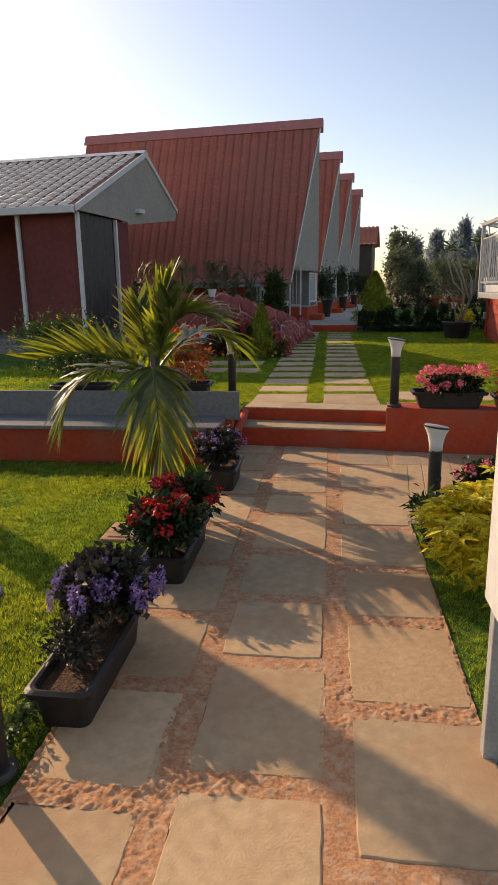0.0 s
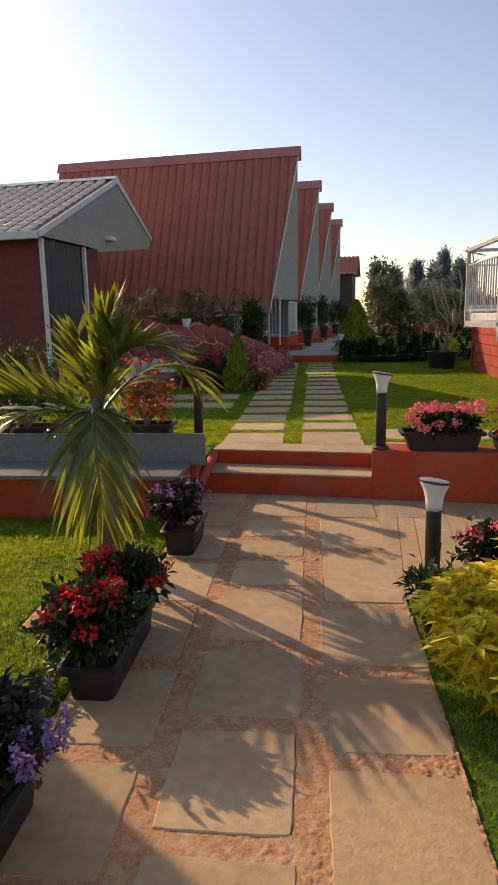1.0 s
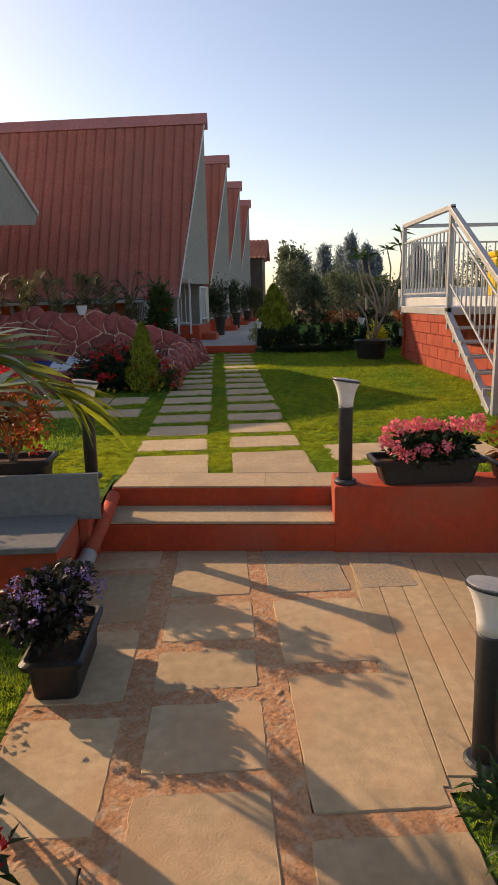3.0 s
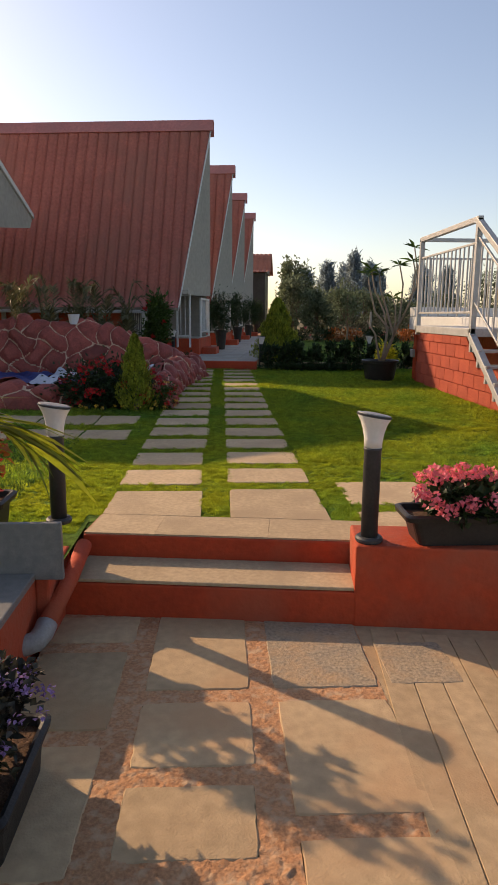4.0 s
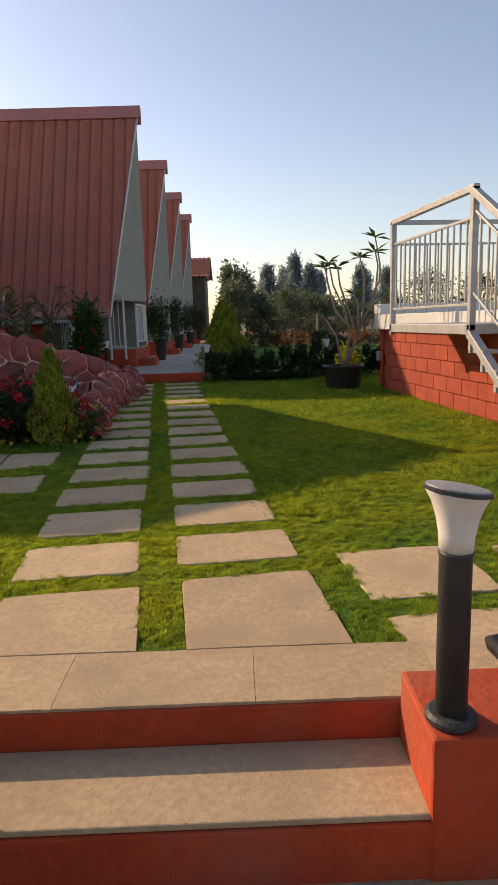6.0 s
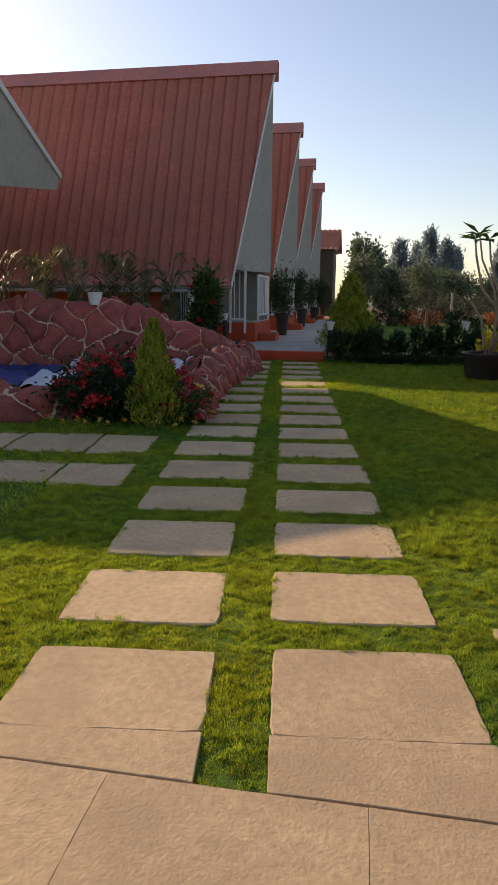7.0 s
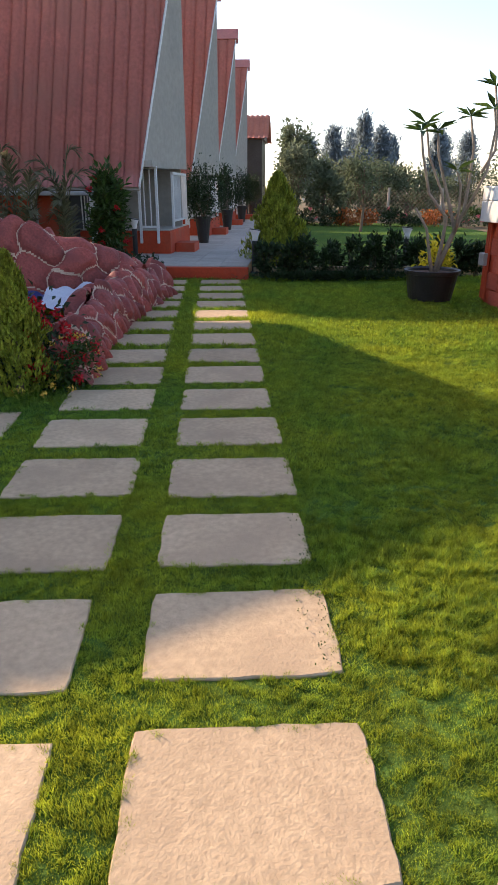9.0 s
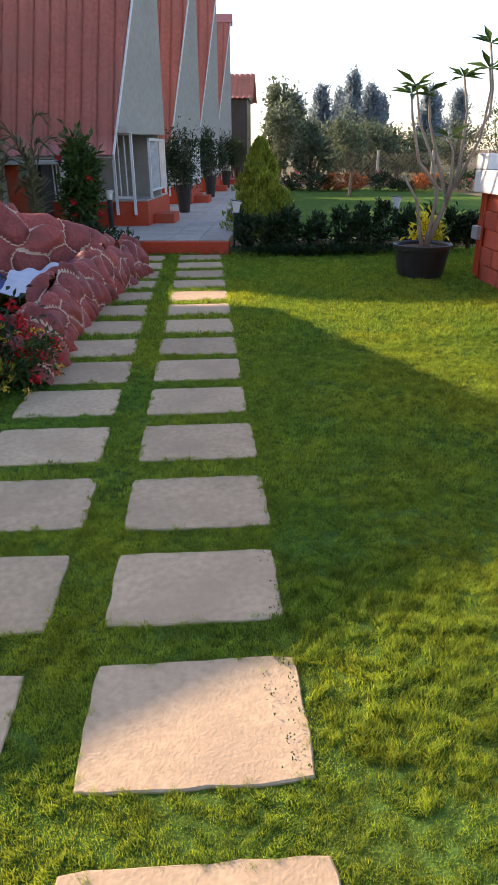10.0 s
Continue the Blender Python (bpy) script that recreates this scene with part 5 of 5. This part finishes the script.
for x0, x1 in ((0.148, 0.764), (-0.655, -0.038)):
    bm = slab_bm(x0, x1, 7.0, 7.264, lambda y: 0.276, rag=0.0006, corner=0.0, soft=0.002)
    for v in bm.verts:
        if v.co.y < 7.01:
            v.co.y += head_edge(v.co.x) - 7.0
        elif v.co.y < 7.25:
            e = head_edge(v.co.x)
            v.co.y = e + (7.264 - e) * (v.co.y - 7.0) / 0.264
    part("flagstone", bm, M_SLAB, path)
for x0, x1, y0, y1 in EAST_ROW + WEST_ROW:
    part("flagstone", slab_bm(x0, x1, y0, y1, lambda y: float(lawn_z(y)) - 0.004, rag=0.004, corner=0.014), M_SLAB, path)
for x0, x1, y0, y1 in ((0.95, 1.55, 7.33, 7.92), (0.95, 1.6, 6.75, 7.17), (1.75, 2.35, 7.30, 7.86), (2.55, 3.1, 7.28, 7.82)):
    flag(x0, x1, y0, y1, path)
for k in range(5):
    for y0, y1 in ((9.56, 10.08), (10.35, 10.98)):
        flag(-1.335 - 0.66 * k, -0.86 - 0.66 * k if k == 0 else -0.70 - 0.66 * k, y0 + 0.03 * k, y1 + 0.03 * k, path)
for x0, x1 in ((-1.49, -1.0925), (-1.0915, -0.4425), (-0.4415, 0.1695), (0.1705, 0.6195), (0.6205, 1.1)):
    bm = slab_bm(x0, x1, 0.352, 0.696, lambda y: 0.276, rag=0.0004, corner=0.0, soft=0.0009)
    bmesh.ops.transform(bm, matrix=EAST, verts=bm.verts)
    part("flagstone", bm, M_SLAB, landing)

# ---- stones of the lower walk ----
for x0, x1, ys in COLUMNS:
    for k, (y0, y1) in enumerate(zip(ys, ys[1:])):
        flag(x0, x1, y0 + GAP, y1 - GAP, pavement, pave_z, M_PAVE_OCHRE if x0 > 0.3 and k == 4 else M_PAVE_GREY if x0 > 0.3 and k == 9 else M_PAVE, 0.0, "paving_slab", 0.003)
sk = Matrix.Translation((0.80, 4.42, 0)) @ Matrix.Rotation(radians(-5.3), 4, "Z")
for k in range(-1, 16):
    y1 = 1.78 - 0.02 * k
    bm = bmesh.new()
    box(bm, (0.125 * k, -0.2 if k else -0.15, -0.05), (0.125 * k + 0.120, y1, 0.0), 0.002)
    for v in bm.verts:
        p = sk @ v.co
        v.co = Vector((p.x, p.y, p.z + pave_z(p.y)))
    part("paving_strip", bm, M_PAVE, side_paving)
flag(0.82, 1.14, 5.72, 6.08, side_paving, pave_z, M_PAVE_GREY, 0.002, "paving_slab", 0.004)
# tiles of the walkway by the cottages
for k in range(26):
    for j in range(5):
        bm = boxes(((-0.74 + 0.432 * j, -3.5 + 0.62 * k, 0.50), (-0.316 + 0.432 * j, -2.888 + 0.62 * k, 0.54)), m=ROW)
        part("tile", bm, M_WALKTILE, walkway)
# blocks of the terrace wall
for r in range(5):
    for k in range(20):
        y = 7.02 + 0.40 * k + 0.2 * (r % 2)
        if y > 14.6:
            continue
        part("block", boxes(((3.598, y, 0.34 + 0.19 * r), (3.625, y + 0.388, 0.518 + 0.19 * r))), M_BLOCK, terrace)

# ---- grass ----
def grass(name, label, x0, x1, y0, y1, density, length, width, height, keep):
    n = int((x1 - x0) * (y1 - y0) * density)
    x, y = x0 + (x1 - x0) * NPR.rand(n), y0 + (y1 - y0) * NPR.rand(n)
    k = keep(x, y)
    x, y = x[k], y[k]
    n = len(x)
    d, tone = cells(x + 0.03 * np.sin(y * 31), y * 1.35 + 0.03 * np.sin(x * 27), 0.062, 5.0)
    wide = np.sin(x * 4.1 + 2 * np.sin(y * 3.3)) * np.sin(y * 4.7 + 2 * np.sin(x * 2.9))
    tuft = np.clip(1 - d * 1.2, 0, 1) * (0.35 + 1.1 * tone) + 0.22 * wide
    l = length * (0.5 + 0.6 * NPR.rand(n)) * np.clip(0.55 + 0.95 * tuft, 0.4, 2.0)
    a = NPR.rand(n) * 6.283
    lean = 0.25 + 0.9 * NPR.rand(n)
    lx, ly = np.cos(a) * lean + 0.3 * np.sin(tone * 40), np.sin(a) * lean + 0.3 * np.cos(tone * 55)
    b = NPR.rand(n) * 6.283
    wx, wy = np.cos(b) * width / 2, np.sin(b) * width / 2
    z = height(x, y) - 0.003 + 0.35 * length * np.clip(tuft, 0, 1.4)
    V = np.empty((n, 3, 3), np.float32)
    V[:, 0] = np.stack([x - wx, y - wy, z], 1)
    V[:, 1] = np.stack([x + wx, y + wy, z], 1)
    V[:, 2] = np.stack([x + lx * l * 0.7, y + ly * l * 0.7, z + l], 1)
    tagged(part(name, (V.reshape(-1, 3), np.arange(n * 3).reshape(-1, 3)), M_GRASS, None, stuff=True), label, "grass")


def off_flags(x, y):
    ok = np.ones(len(x), bool)
    rag = 0.012 + 0.014 * np.sin(x * 37 + 3 * np.sin(y * 23)) * np.sin(y * 41 + 2 * np.sin(x * 19)) + 0.012 * NPR.rand(len(x))
    stones = EAST_ROW + WEST_ROW + [(0.95, 1.55, 7.33, 7.92), (0.95, 1.6, 6.75, 7.17), (1.75, 2.35, 7.30, 7.86), (-4.2, -0.86, 9.58, 10.06), (-4.2, -0.86, 10.38, 10.96)]
    for a, b, y0, y1 in stones:
        ok &= ~((x > a + rag) & (x < b - rag) & (y > y0 + rag) & (y < y1 - rag))
    ok &= (y > wall_y(x) + 0.36) & ~((x > -0.75) & (x < 0.95) & (y < head_edge(x)))
    ok &= ~(((np.abs(x - 0.444) < 0.30) | (np.abs(x + 0.355) < 0.295)) & (y < 7.69))
    return ok


def overgrown(x, y):
    """The unmown patch beside the fourth stone, which creeps over its corner."""
    r = np.hypot((x - 1.06) / 0.40, (y - 9.0) / 0.55) + 0.28 * np.sin(x * 17 + 2 * np.sin(y * 13)) * np.sin(y * 15)
    on = (x < 0.735) & (y > 8.53) & (y < 9.58)
    return (r < 0.85) & (~on | (NPR.rand(len(x)) < np.clip((x - 0.60) / 0.25, 0, 1) * (y < 8.99)))


grass("grass_near", "short dense green grass round the path stones", -1.3, 1.9, 6.7, 10.0, 90000, 0.015, 0.0029, upper_lawn, off_flags)
grass("grass_tufts", "longer unmown tufts of grass beside the path", 0.60, 1.6, 8.40, 9.75, 46000, 0.027, 0.0032, upper_lawn, overgrown)
grass("grass_middle", "mown green grass along the garden path", -1.4, 3.2, 10.0, 12.4, 32000, 0.020, 0.0044, upper_lawn, off_flags)
grass("grass_far", "mown green grass of the upper lawn", -4.5, 5.0, 10.0, 17.0, 10500, 0.030, 0.0078, upper_lawn, lambda x, y: off_flags(x, y) & ~((x > -1.4) & (x < 3.2) & (y < 12.4)))
grass("grass_side", "mown green grass of the upper lawn", -5.0, -1.3, 6.6, 10.2, 4500, 0.030, 0.0075, upper_lawn, off_flags)
grass("grass_right", "mown green grass of the upper lawn", 1.9, 3.6, 6.6, 10.2, 24000, 0.022, 0.0045, upper_lawn, off_flags)
grass("grass_lower", "short green grass of the lower lawn", -3.6, -0.78, 1.3, 5.62, 18000, 0.024, 0.0042, lower_lawn, lambda x, y: ~((x > -1.26) & (x < -0.84) & (y > 3.7) & (y < 4.06)))
grass("grass_verge", "short green grass of the verge", 0.79, 1.9, 1.6, 4.2, 18000, 0.024, 0.0042, lower_lawn, lambda x, y: x > 0)

# small-leaved weeds that creep over the edges of the stones
n = 480
wx, wy = 0.77 - 0.13 * NPR.rand(n) ** 1.6, 8.57 + 0.42 * NPR.rand(n)
wx[330:], wy[330:] = 0.745 - 0.07 * NPR.rand(150) ** 1.5, 9.15 + 0.42 * NPR.rand(150)
keep = np.sin(wx * 70 + 3 * np.sin(wy * 31)) * np.sin(wy * 48) > 0.05 * (0.74 - wx) * 60
wx, wy = wx[keep], wy[keep]
P = np.stack([wx, wy, np.asarray(lawn_z(wy)) + 0.002 + 0.010 * NPR.rand(len(wx))], 1)
tagged(part("creeping_weeds", leaf_mesh(P, randdir(len(P), 0.2), randdir(len(P), 2.0), 0.009, 0.005), M_LEAF, None, stuff=True), "tiny weeds creeping over the edges of path stones", "plants")
